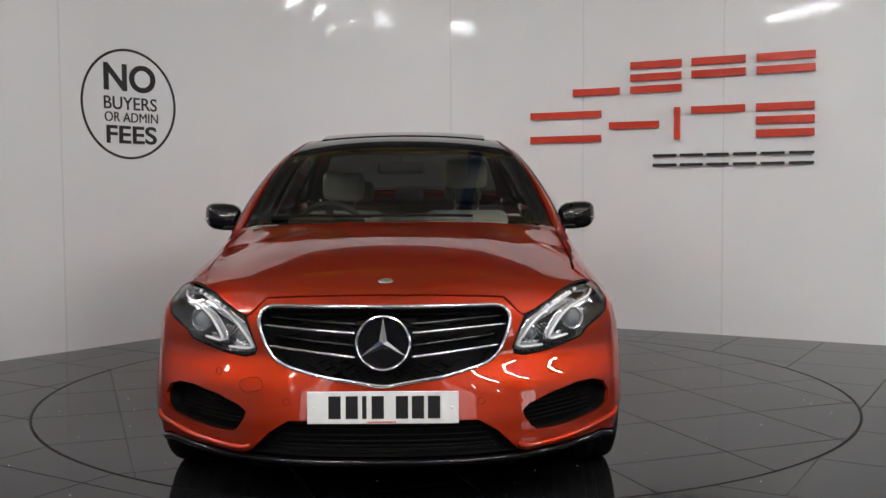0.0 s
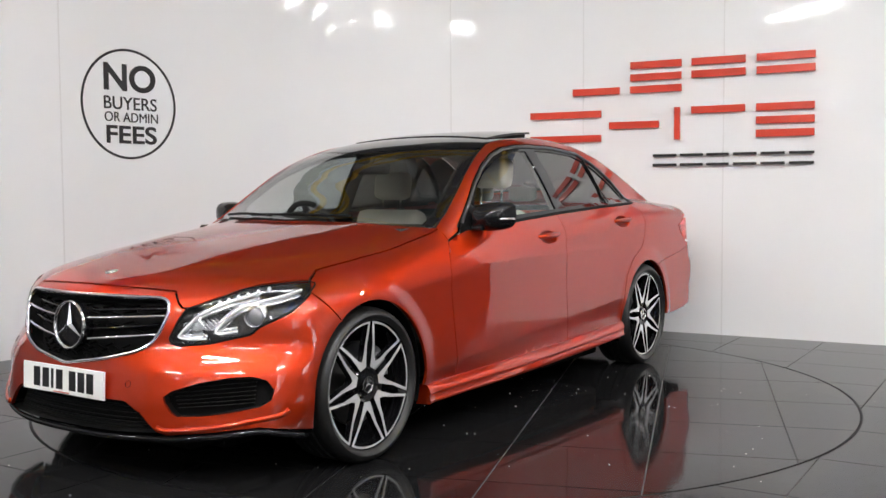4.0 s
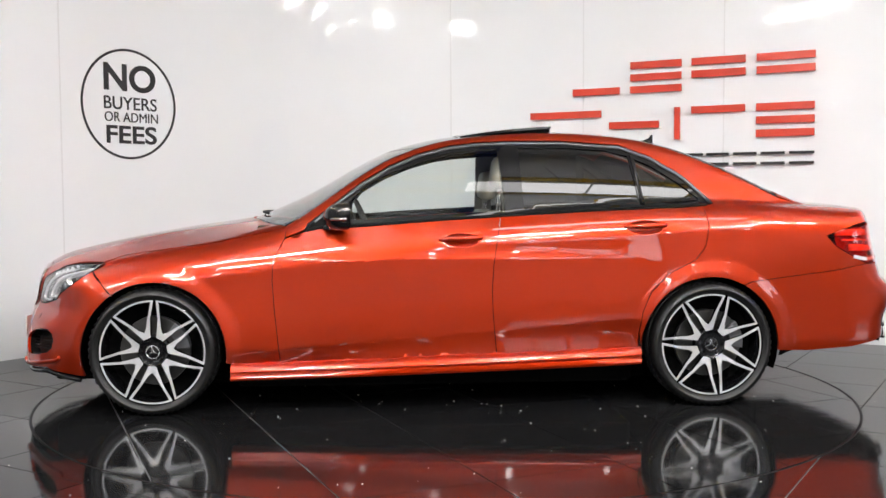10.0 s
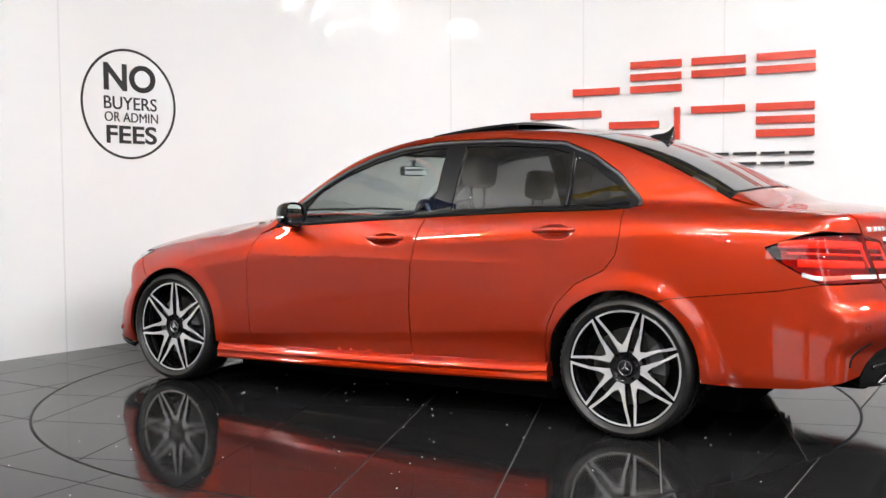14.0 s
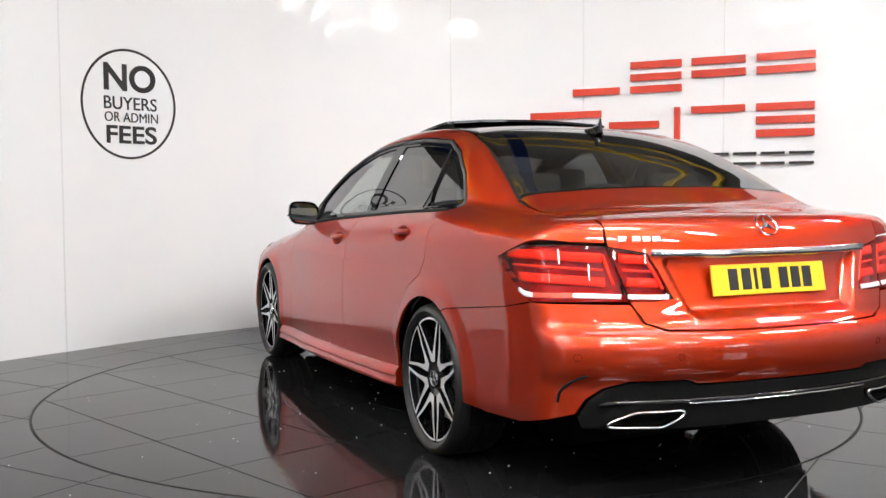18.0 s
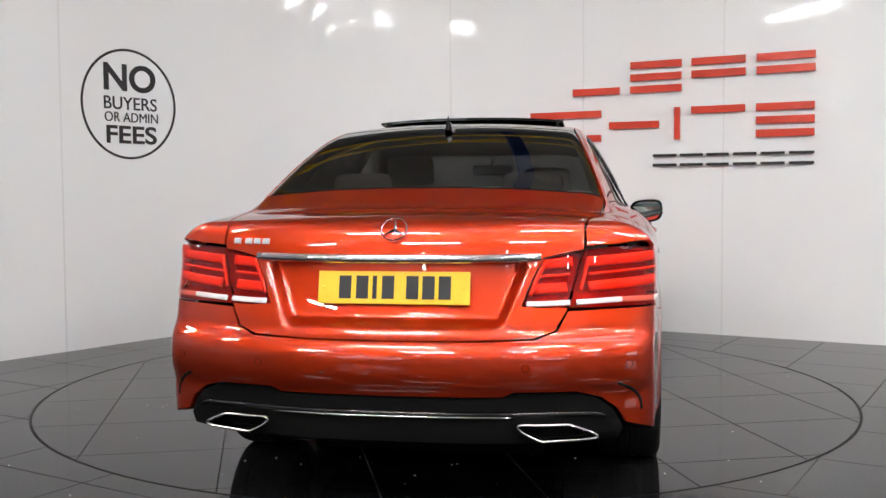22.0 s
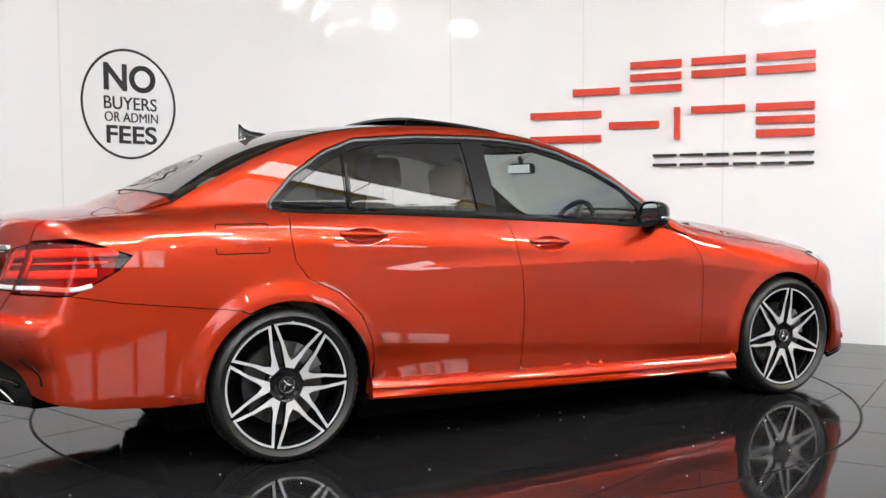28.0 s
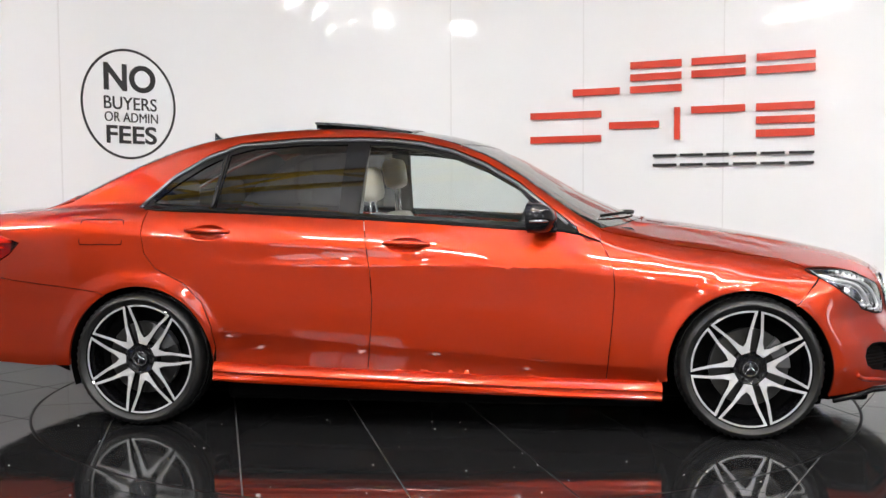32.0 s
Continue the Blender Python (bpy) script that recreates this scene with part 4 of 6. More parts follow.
def build_wheel():
    """One alloy wheel with its outer face towards +y, about its hub."""
    wheel = empty("wheel")
    bm = bmesh.new()
    r = 0.326
    half = 0.122
    lathe(bm, [(0.268, half - 0.018), (0.276, half - 0.004), (0.292, half + 0.004), (0.308, half - 0.002), (0.319, half - 0.016), (r, half - 0.04),
               (r, 0.052), (r - 0.007, 0.050), (r - 0.007, 0.040), (r, 0.038), (r, 0.006), (r - 0.007, 0.005), (r - 0.007, -0.005), (r, -0.006),
               (r, -0.038), (r - 0.007, -0.040), (r - 0.007, -0.050), (r, -0.052), (r, -half + 0.04), (0.319, -half + 0.016), (0.30, -half), (0.268, -half + 0.018)], 120)
    # cross grooves in the shoulders of the tread
    for v in bm.verts:
        turn = int(round(math.atan2(v.co.z, v.co.x) / (2 * math.pi) * 120)) % 2
        if turn and abs(v.co.y) > 0.045 and math.hypot(v.co.x, v.co.z) > r - 0.008:
            v.co.x, v.co.z = v.co.x * (1 - 0.007 / r), v.co.z * (1 - 0.007 / r)
    part("tyre", bm, RUBBER, wheel, "black low-profile tyre", sharp=35)
    bm = bmesh.new()
    lathe(bm, [(0.262, 0.100), (0.268, 0.109), (0.273, 0.107), (0.2735, 0.10), (0.262, 0.085), (0.250, 0.06), (0.246, -0.09), (0.262, -0.105)], 72)
    part("rim", bm, GLOSS_BLACK, wheel, "gloss black rim barrel", sharp=40)
    # seven triangular loops, polished on their faces
    n = 7
    sector = 2 * math.pi / n
    for k in range(n):
        a = sector * (k + 0.5)
        bm = bmesh.new()
        ro, ri = 0.2675, 0.2560
        w0, w1 = sector / 2 - 0.022, sector / 2 - 0.076

        def pol(rad, ang):
            return (rad * math.cos(a + ang), rad * math.sin(a + ang))
        rim_line = [pol(ro, -w0 + 2 * w0 * j / 10) for j in range(11)]
        hub = [pol(0.075, 0.26), pol(0.075, -0.26)]
        hole = [pol(ri, -w1 + 2 * w1 * j / 10) for j in range(11)] + [pol(0.17, 0.258), pol(0.125, 0.150), pol(0.106, 0.0), pol(0.125, -0.150), pol(0.17, -0.258)]
        # two arms and the rim piece, as one closed band
        outer = rim_line + [pol(0.17, 0.338), pol(0.11, 0.30), hub[0], hub[1], pol(0.11, -0.30), pol(0.17, -0.338)]

        def depth(p):
            return 0.104 - 0.016 * (1 - min(1, math.hypot(*p) / 0.26)) ** 1.0
        band(bm, outer, hole, depth, 0.030)
        part("spoke", bm, [MACHINED, GLOSS_BLACK], wheel, "machined triangular spoke with black sides")
    bm = bmesh.new()
    lathe(bm, [(0.0, 0.094), (0.030, 0.094), (0.036, 0.090), (0.038, 0.080), (0.060, 0.080), (0.074, 0.088), (0.080, 0.082), (0.082, 0.03), (0.0, 0.03)], 40)
    part("hub", bm, GLOSS_BLACK, wheel, sharp=35)
    for k in range(5):
        a = 2 * math.pi * k / 5 + 0.3
        bm = bmesh.new()
        lathe(bm, [(0, 0.086), (0.006, 0.086), (0.008, 0.080), (0.010, 0.068)], 6, m=Matrix.Translation((0.056 * math.cos(a), 0, 0.056 * math.sin(a))))
        part("wheel_bolt", bm, GLOSS_BLACK, wheel)
    bm = bmesh.new()
    lathe(bm, [(0.029, 0.0945), (0.031, 0.0975), (0.035, 0.0975), (0.037, 0.091)], 32)
    star(bm, 0.030, 0.007, 0.0945, 0.0985)
    part("hub_badge", bm, CHROME, wheel, "chrome three-pointed badge", sharp=30)
    bm = bmesh.new()
    lathe(bm, [(0.08, 0.035), (0.175, 0.035), (0.176, 0.033), (0.176, 0.012), (0.175, 0.010), (0.08, 0.010)], 48)
    part("brake_disc", bm, STEEL, wheel, sharp=35)
    bm = bmesh.new()
    lathe(bm, [(0.0, -0.03), (0.248, -0.03), (0.248, -0.036), (0.0, -0.036)], 40)
    part("back_plate", bm, SHELL_BLACK, wheel)
    bm = bmesh.new()
    arc = [(0.115 + 0.065 * r, a) for r in (0, 1) for a in ((-24, -12, 0, 12, 24) if r == 0 else (24, 12, 0, -12, -24))]
    prism(bm, [(r * math.cos(radians(160 + a)), r * math.sin(radians(160 + a))) for r, a in arc], 0.05, Matrix(((1, 0, 0, 0), (0, 0, 1, 0.012), (0, 1, 0, 0), (0, 0, 0, 1))))
    bmesh.ops.recalc_face_normals(bm, faces=bm.faces)
    part("brake_caliper", bm, CALIPER, wheel, "grey brake caliper")
    return wheel


def band(bm, outer, hole, depth, thick):
    """A closed flat band between two outlines in x, z, facing +y, with bevelled dark sides."""
    pts = [Vector(p) for p in outer + hole]
    n, m = len(outer), len(hole)
    edges = [(i, (i + 1) % n) for i in range(n)] + [(n + i, n + (i + 1) % m) for i in range(m)]
    v2, _, f2, _, _, _ = delaunay_2d_cdt(pts, edges, [], 0, 1e-7)
    v2 = np.array([(v.x, v.y) for v in v2])
    mid = np.array([v2[list(f)].mean(0) for f in f2])
    ok = inside_poly(mid, np.array(outer)) & ~inside_poly(mid, np.array(hole))
    vs = [bm.verts.new((x, depth((x, z)), z)) for x, z in v2]
    for f, o in zip(f2, ok):
        if o:
            p = [vs[i] for i in f]
            face = bm.faces.new(p)
            face.normal_update()
            if face.normal.y < 0:
                face.normal_flip()
            face.material_index = 0
    border = [e for e in bm.edges if len(e.link_faces) == 1]
    low = {}
    for e in border:
        for v in e.verts:
            if v not in low:
                low[v] = bm.verts.new(v.co - Vector((0, thick, 0)))
    for e in border:
        a, b = e.link_loops[0].vert, e.link_loops[0].link_loop_next.vert
        face = bm.faces.new((b, a, low[a], low[b]))
        face.material_index = 1
    return bm


def star(bm, r, w, y0, y1, m=None):
    """Three tapered rays in the x, z plane, ridged along their middle."""
    m = m or Matrix()
    c = bm.verts.new(m @ Vector((0, y1, 0)))
    for k in range(3):
        a = math.pi / 2 + 2 * math.pi * k / 3
        tip = bm.verts.new(m @ Vector((r * math.cos(a), y0, r * math.sin(a))))
        sides = []
        for d in (-1, 1):
            b = a + d * math.pi / 3
            sides.append(bm.verts.new(m @ Vector((w * math.cos(b), y0, w * math.sin(b)))))
        bm.faces.new((c, sides[0], tip))
        bm.faces.new((c, tip, sides[1]))
    return bm


def build_under(car):
    """Dark inner shell behind the panel gaps, wheel houses and floor pan."""
    for flip in (False, True):
        o = np.concatenate([S((-2.1, 0.93), (-2.2, 0.40)), S((-1.82, 0.25)), S(*arc_xz(*ARCH_B, 0.385, 190, -10, 20)), S((-1.0, 0.21), (0.98, 0.18)),
                            S(*arc_xz(*ARCH_F, 0.385, 190, -14, 20)), S((1.85, 0.22), (1.95, 0.42), (1.86, 0.64), (1.5, 0.78), (0.8, 0.90), (0.3, 0.93), (-0.6, 0.98), (-1.4, 1.03), (-1.8, 1.02))])
        part("inner_shell", sheet(SIDE, o, flip=flip, off=-0.028, rim=0, grid=0.05), SHELL_BLACK, car, smooth=True)
        for (cx, cz) in (ARCH_F, ARCH_B):
            bm = bmesh.new()
            s = -1 if flip else 1
            arc = arc_xz(cx, cz, 0.372, 200, -20, 28)
            a = [bm.verts.new((x, s * 0.875, z)) for x, z in arc]
            b = [bm.verts.new((x, s * 0.50, z)) for x, z in arc]
            for i in range(len(arc) - 1):
                bm.faces.new((a[i], a[i + 1], b[i + 1], b[i]))
            bm.faces.new(b)
            part("wheel_arch_liner", bm, SHELL_BLACK, car)
    for name, lo, hi in (("floor_pan", (-1.05, -0.74, 0.11), (1.03, 0.74, 0.24)), ("rear_pan", (-2.40, -0.50, 0.25), (-1.0, 0.48, 0.40)), ("front_pan", (1.0, -0.52, 0.12), (2.05, 0.48, 0.45))):
        bm = bmesh.new()
        box(bm, lo, hi, 0.02)
        part(name, bm, SHELL_BLACK, car)
    # Added black boxes that stop the bright floor reflection showing under the car.
    for lo, hi in ((1.0, 1.28), (1.58, 1.85), (-1.28, -1.0), (-1.85, -1.58)):
        bm = bmesh.new()
        box(bm, (lo, -0.46, 0.08), (hi, 0.46, 0.26), 0.02)
        part("underbody_block", bm, SHELL_BLACK, car)
    # Added black plates that block the bright gaps beside the wheels.
    for s in (1, -1):
        for x in (1.04, 1.80, -1.055, -1.80):
            bm = bmesh.new()
            box(bm, (x - 0.012, min(s * 0.40, s * 0.76), 0.20), (x + 0.012, max(s * 0.40, s * 0.76), 0.36), 0.004)
            part("wheel_gap_block", bm, SHELL_BLACK, car)
    half = np.concatenate([T((0.95, 0), (0.9, 0.6)), T((1.4, 0.70), (1.8, 0.60)), F((0.42, 0.70), (0.0, 0.72))])
    part("bonnet_liner", sheet(TOP, both(half), off=-0.03, rim=0, grid=0.06), SHELL_BLACK, car)


def build_car():
    car = empty("car")
    tagged(car, "red-orange metallic four-door saloon with black roof parked on a turntable", "car")
    build_body(car)
    build_under(car)
    build_front(car)
    build_rear(car)
    build_top(car)
    build_cabin(car)
    first = build_wheel()
    first.parent = car
    spots = [(AXLE_F, 0.785, 0), (AXLE_R, 0.790, 0), (AXLE_F, -0.785, 180), (AXLE_R, -0.790, 180)]
    for k, (x, y, turn) in enumerate(spots):
        m = pose(x, y, 0.326, 0, 0, turn) @ Matrix.Rotation(radians((9.6, -4.1, 5.1, 26.4)[k]), 4, "Y")
        if k:
            copy_thing(first, m)
        else:
            later = m
    first.matrix_basis = later
    return car


# ---- the car's details ----
def ring_badge(name, at, facing, radius, bar, parent, label):
    """A chrome ring round three tapered rays."""
    bm = bmesh.new()
    lathe(bm, [(radius - bar, 0.0), (radius - bar * 0.92, 0.004), (radius - bar * 0.7, 0.007), (radius - bar * 0.4, 0.008), (radius - bar * 0.12, 0.006), (radius, 0.0)], 56, closed=True)
    star(bm, radius - bar * 0.6, radius * 0.16, 0.001, 0.011)
    bmesh.ops.recalc_face_normals(bm, faces=bm.faces)
    ob = part(name, bm, CHROME, parent, label, sharp=30)
    f = Vector(facing).normalized()
    up = (Vector((0, 0, 1)) - f * f.z).normalized()
    side = f.cross(up)
    ob.matrix_basis = Matrix.Translation(at) @ Matrix((( side.x, f.x, up.x), (side.y, f.y, up.y), (side.z, f.z, up.z))).to_4x4()
    return ob


def build_front(car):
    grille = part("grille", sheet(FRONT, grille_line(), off=-0.055, rim=-0.05, gap=0, grid=0.04), MATT_BLACK, car, "black radiator grille with chrome bars", smooth=True)
    part("grille_frame", ribbon(grille_line(), 0.014, 0.010, 0.0, closed=True, gap=0.03), CHROME, grille, "polished chrome surround", smooth=True)
    for s in (1, -1):
        for y0, z0, y1, z1 in ((0.432, 0.657, 0.10, 0.640), (0.405, 0.585, 0.10, 0.557)):
            row = [(s * (y0 + (y1 - y0) * k / 5), z0 + (z1 - z0) * k / 5) for k in range(6)]
            part("grille_bar", ribbon(F(*row), 0.010, 0.012, -0.012), CHROME, grille, "chrome bar", smooth=True)
            part("grille_slat", ribbon(F(*[(y, z + 0.038) for y, z in row]), 0.010, 0.008, -0.03), GLOSS_BLACK, grille, smooth=True)
    for z in (0.705, 0.672, 0.625, 0.60, 0.535, 0.515, 0.495):
        w = 0.42 if z > 0.6 else 0.40 - (0.6 - z) * 1.7
        for j in range(14):
            y0 = -w + 2 * w * j / 14
            part("mesh_link", ribbon(F((y0 + 0.004, z), (y0 + 2 * w / 14 - 0.004, z + (0.012 if j % 2 else -0.012))), 0.005, 0.006, -0.046), SHELL_BLACK, grille)
    centre = F((0.0, 0.605))[0]
    bm = bmesh.new()
    lathe(bm, [(0.0, 0.0), (0.088, 0.0), (0.09, -0.004), (0.09, -0.04)], 36)
    disc = part("badge_disc", bm, GLOSS_BLACK, grille, smooth=False)
    disc.matrix_basis = pose(centre[0] - 0.012, 0, centre[2], 0, 0, -90)
    ring_badge("grille_badge", (centre[0] - 0.006, 0, centre[2]), (1, 0, 0.06), 0.098, 0.013, grille, "large chrome ring badge with three rays")
    # small badge on the bonnet
    at = T((2.03, 0.0))[0]
    bm = bmesh.new()
    lathe(bm, [(0.0, 0.005), (0.018, 0.004), (0.020, 0.005), (0.026, 0.003), (0.028, 0.0)], 28, "z")
    b = part("bonnet_badge", bm, CHROME, car, "small round chrome emblem", sharp=30)
    b.matrix_basis = Matrix.Translation(at) @ pose(0, 0, 0, 0, 12, 0)
    # lower opening, lip and side vents
    half = F((0.0, 0.350), (0.33, 0.340), (0.40, 0.297), (0.465, 0.228), (0.50, 0.205), (0.30, 0.195), (0.0, 0.195))
    low = part("lower_grille", sheet(FRONT, both(half), off=-0.05, rim=-0.045, gap=-0.004, grid=0.04), MATT_BLACK, car, "black lower air intake", smooth=True)
    for k in range(7):
        z = 0.322 - 0.018 * k
        w = 0.34 + 0.018 * k * 0.85
        part("intake_slat", ribbon(F(*[(-w + 2 * w * j / 10, z) for j in range(11)]), 0.005, 0.008, -0.042, gap=0.05), MATT_BLACK, low, smooth=True)
    lip = [(1.80, 0.185), (1.90, 0.205)]
    line = np.concatenate([S(*lip), F((0.80, 0.225), (0.65, 0.205), (0.50, 0.190), (0.25, 0.186), (0.0, 0.186))])
    part("front_lip", ribbon(np.concatenate([line, (line * [1, -1, 1])[::-1][1:]]), 0.024, 0.012, -0.006, gap=0.04), GLOSS_BLACK, car, "gloss black lower lip", smooth=True)
    for s in (False, True):
        sign = -1 if s else 1
        v = part("side_vent", sheet(FRONT, vent_line(), off=-0.06, rim=-0.055, gap=-0.004, flip=s, grid=0.03), MATT_BLACK, car, "black honeycomb side vent", smooth=True)
        for k in range(6):
            z = 0.312 + 0.016 * k
            a, b = 0.535 - 0.006 * k, 0.78
            part("vent_slat", ribbon(F(*[(a + (b - a) * j / 5, z + 0.02 * j / 5) for j in range(6)]), 0.004, 0.008, -0.046, flip=s), MATT_BLACK, v, smooth=True)
        for y, z in ((0.60, 0.485), (0.34, 0.40)):
            p = F((y, z))[0]
            ring = F(*[(y + 0.012 * math.cos(a), z + 0.012 * math.sin(a)) for a in np.linspace(0, 2 * math.pi, 13)[:-1]])
            part("parking_sensor", ribbon(ring, 0.0016, 0.001, 0.0, closed=True, flip=s), SHELL_BLACK, car)
        for line, wide in ((np.concatenate([F((0.47, 0.245), (0.50, 0.232), (0.58, 0.236), (0.70, 0.252), (0.77, 0.268)), S((1.93, 0.285), (1.90, 0.305))]), 0.020),):
            part("bumper_blade", ribbon(line, wide, 0.010, 0.0, flip=s), PAINT, car, smooth=True)
    # tow-eye flap on the right
    part("tow_flap", ribbon(F((0.44, 0.475), (0.50, 0.468), (0.515, 0.445), (0.49, 0.425), (0.43, 0.44)), 0.0018, 0.001, 0.0, closed=True, flip=True), SHELL_BLACK, car)
    number_plate(car, (2.272, 0, 0.389), 0, 2.0, PLATE_WHITE, "white front number plate with plain black bars")
    for s in (False, True):
        headlight(car, s)


def number_plate(car, at, turn, lean, mat, label):
    """A plate in x, facing +x before its turn, with plain bars where the characters stand."""
    bm = bmesh.new()
    box(bm, (-0.004, -0.26, -0.0555), (0.004, 0.26, 0.0555), 0.002)
    plate = part("number_plate", bm, mat, car, label)
    plate.matrix_basis = pose(*at, 0, 0, turn) @ pose(0, 0, 0, 0, -lean, 0)
    for k, y in enumerate((-0.166, -0.107, -0.064, -0.018, 0.065, 0.120, 0.175)):
        w = 0.042 if k != 2 else 0.015
        bm = bmesh.new()
        box(bm, (0.0035, y - w / 2, -0.038), (0.0052, y + w / 2, 0.040))
        part("plate_bar", bm, PLATE_INK, plate)
    if mat is PLATE_WHITE:
        bm = bmesh.new()
        box(bm, (0.0035, -0.055, -0.0515), (0.0048, 0.045, -0.0475))
        part("maker_bar", bm, SIGN_RED, plate, "tiny red printed bar")
    for s in (-1, 1):
        bm = bmesh.new()
        lathe(bm, [(0.0, 0.0065), (0.004, 0.006), (0.006, 0.0035)], 12, "z", m=pose(0, s * 0.238, 0.0, 0, 90, 0))
        part("plate_screw", bm, mat, plate)


HEADLIGHT = [("f", 0.466, 0.556), ("f", 0.459, 0.575), ("f", 0.488, 0.639), ("f", 0.509, 0.683), ("f", 0.545, 0.697), ("f", 0.608, 0.728), ("f", 0.66, 0.757), ("s", 1.69, 0.774), ("s", 1.738, 0.738),
             ("s", 1.84, 0.672), ("s", 1.93, 0.616), ("f", 0.72, 0.587), ("f", 0.60, 0.557), ("f", 0.50, 0.546)]


def on_skin(pts):
    return np.concatenate([(F if k == "f" else S)((a, b)) for k, a, b in pts])


def headlight(car, flip):
    s = -1 if flip else 1
    line = on_skin(HEADLIGHT)
    lamp = part("headlight", sheet(FRONT, line, off=-0.060, rim=-0.058, gap=0.001, grid=0.025, flip=flip), LAMP_BLACK, car, "clear headlight with white light guides", smooth=True)
    part("lens", sheet(FRONT, line, off=0.0, rim=0.0, gap=0.002, grid=0.022, flip=flip), LENS, lamp, "clear curved lens", smooth=True).visible_shadow = False
    part("lens_seal", ribbon(line, 0.007, 0.002, -0.001, closed=True, flip=flip), MATT_BLACK, lamp, smooth=True)
    guides = [[("f", 0.70, 0.752), ("f", 0.62, 0.712), ("f", 0.545, 0.655), ("f", 0.492, 0.590), ("f", 0.486, 0.574), ("f", 0.52, 0.567), ("f", 0.58, 0.569)],
              [("s", 1.745, 0.758), ("s", 1.83, 0.738), ("f", 0.70, 0.705), ("f", 0.655, 0.665), ("f", 0.612, 0.605), ("f", 0.62, 0.588), ("f", 0.68, 0.598)]]
    for g in guides:
        part("light_guide", ribbon(on_skin(g), 0.009, 0.008, -0.020, flip=flip), LED_WHITE, lamp, "white light guide", smooth=True)
    for g in guides:
        part("guide_bezel", ribbon(on_skin(g), 0.036, 0.004, -0.036, flip=flip), LAMP_CHROME, lamp, "chrome bezel", smooth=True)
    part("brow", ribbon(on_skin([("s", 1.735, 0.765), ("f", 0.70, 0.765), ("f", 0.61, 0.722), ("f", 0.52, 0.655)]), 0.022, 0.012, -0.034, flip=flip), LAMP_CHROME, lamp, smooth=True)
    for y, z, r, d in ((0.535, 0.612, 0.026, 0.040), (0.715, 0.650, 0.040, 0.045)):
        p = F((y, z))[0]
        n = skin_normal(p[None])[0] * 0.3 + np.array([0.95, 0.25, 0])
        n = n / np.linalg.norm(n)
        at = p - n * d
        bm = bmesh.new()
        m = Vector((n[0], s * n[1], n[2])).to_track_quat("Z", "Y").to_matrix().to_4x4()
        lathe(bm, [(0.0, 0.020), (r * 0.45, 0.016), (r * 0.8, 0.006), (r * 0.86, 0.0)], 28, "z")
        ball = part("projector_lens", bm, LENS_BALL, lamp, "round projector lens", smooth=True)
        ball.matrix_basis = Matrix.Translation((at[0], s * at[1], at[2])) @ m
        bm = bmesh.new()
        lathe(bm, [(r * 0.86, 0.0), (r * 0.9, 0.006), (r, 0.008), (r * 1.22, 0.002), (r * 1.3, -0.02)], 28, "z")
        ring = part("projector_ring", bm, LAMP_CHROME, lamp, "chrome ring", smooth=True)
        ring.matrix_basis = ball.matrix_basis.copy()
    for k in range(5):
        t = k / 4
        row = [("f", 0.545 + 0.055 * t, 0.640 + 0.010 * t), ("f", 0.580 + 0.065 * t, 0.596 + 0.012 * t)]
        part("reflector_fin", ribbon(on_skin(row), 0.007, 0.010, -0.042, flip=flip), LAMP_CHROME, lamp, "chrome reflector fin", smooth=True)
    for k in range(4):
        t = k / 3
        row = [("f", 0.672 + 0.040 * t, 0.735 + 0.012 * t), ("f", 0.690 + 0.050 * t, 0.712 + 0.010 * t)]
        part("reflector_fin", ribbon(on_skin(row), 0.006, 0.010, -0.040, flip=flip), LAMP_CHROME, lamp, "chrome reflector fin", smooth=True)
    for k in range(6):
        t = k / 5
        p = F((0.60 + 0.12 * t, 0.705 + 0.047 * t))[0] - np.array([0.018, 0.004, 0])
        bm = bmesh.new()
        bmesh.ops.create_icosphere(bm, subdivisions=1, radius=0.009)
        bead = part("led_bead", bm, LED_WHITE, lamp, smooth=True)
        bead.matrix_basis = Matrix.Translation((p[0], s * p[1], p[2]))


TAIL_OUT = [("s", -2.05, 0.884), ("s", -2.2, 0.937), ("b", 0.735, 0.943), ("b", 0.633, 0.936), ("b", 0.611, 0.86), ("b", 0.583, 0.742), ("b", 0.72, 0.742), ("s", -2.27, 0.742), ("s", -2.16, 0.80), ("s", -2.10, 0.835)]
TAIL_IN = [("b", 0.626, 0.930), ("b", 0.50, 0.905), ("b", 0.47, 0.85), ("b", 0.43, 0.752), ("b", 0.50, 0.744), ("b", 0.578, 0.744), ("b", 0.604, 0.84)]


def behind(pts):
    return np.concatenate([(B if k == "b" else S)((a, b)) for k, a, b in pts])


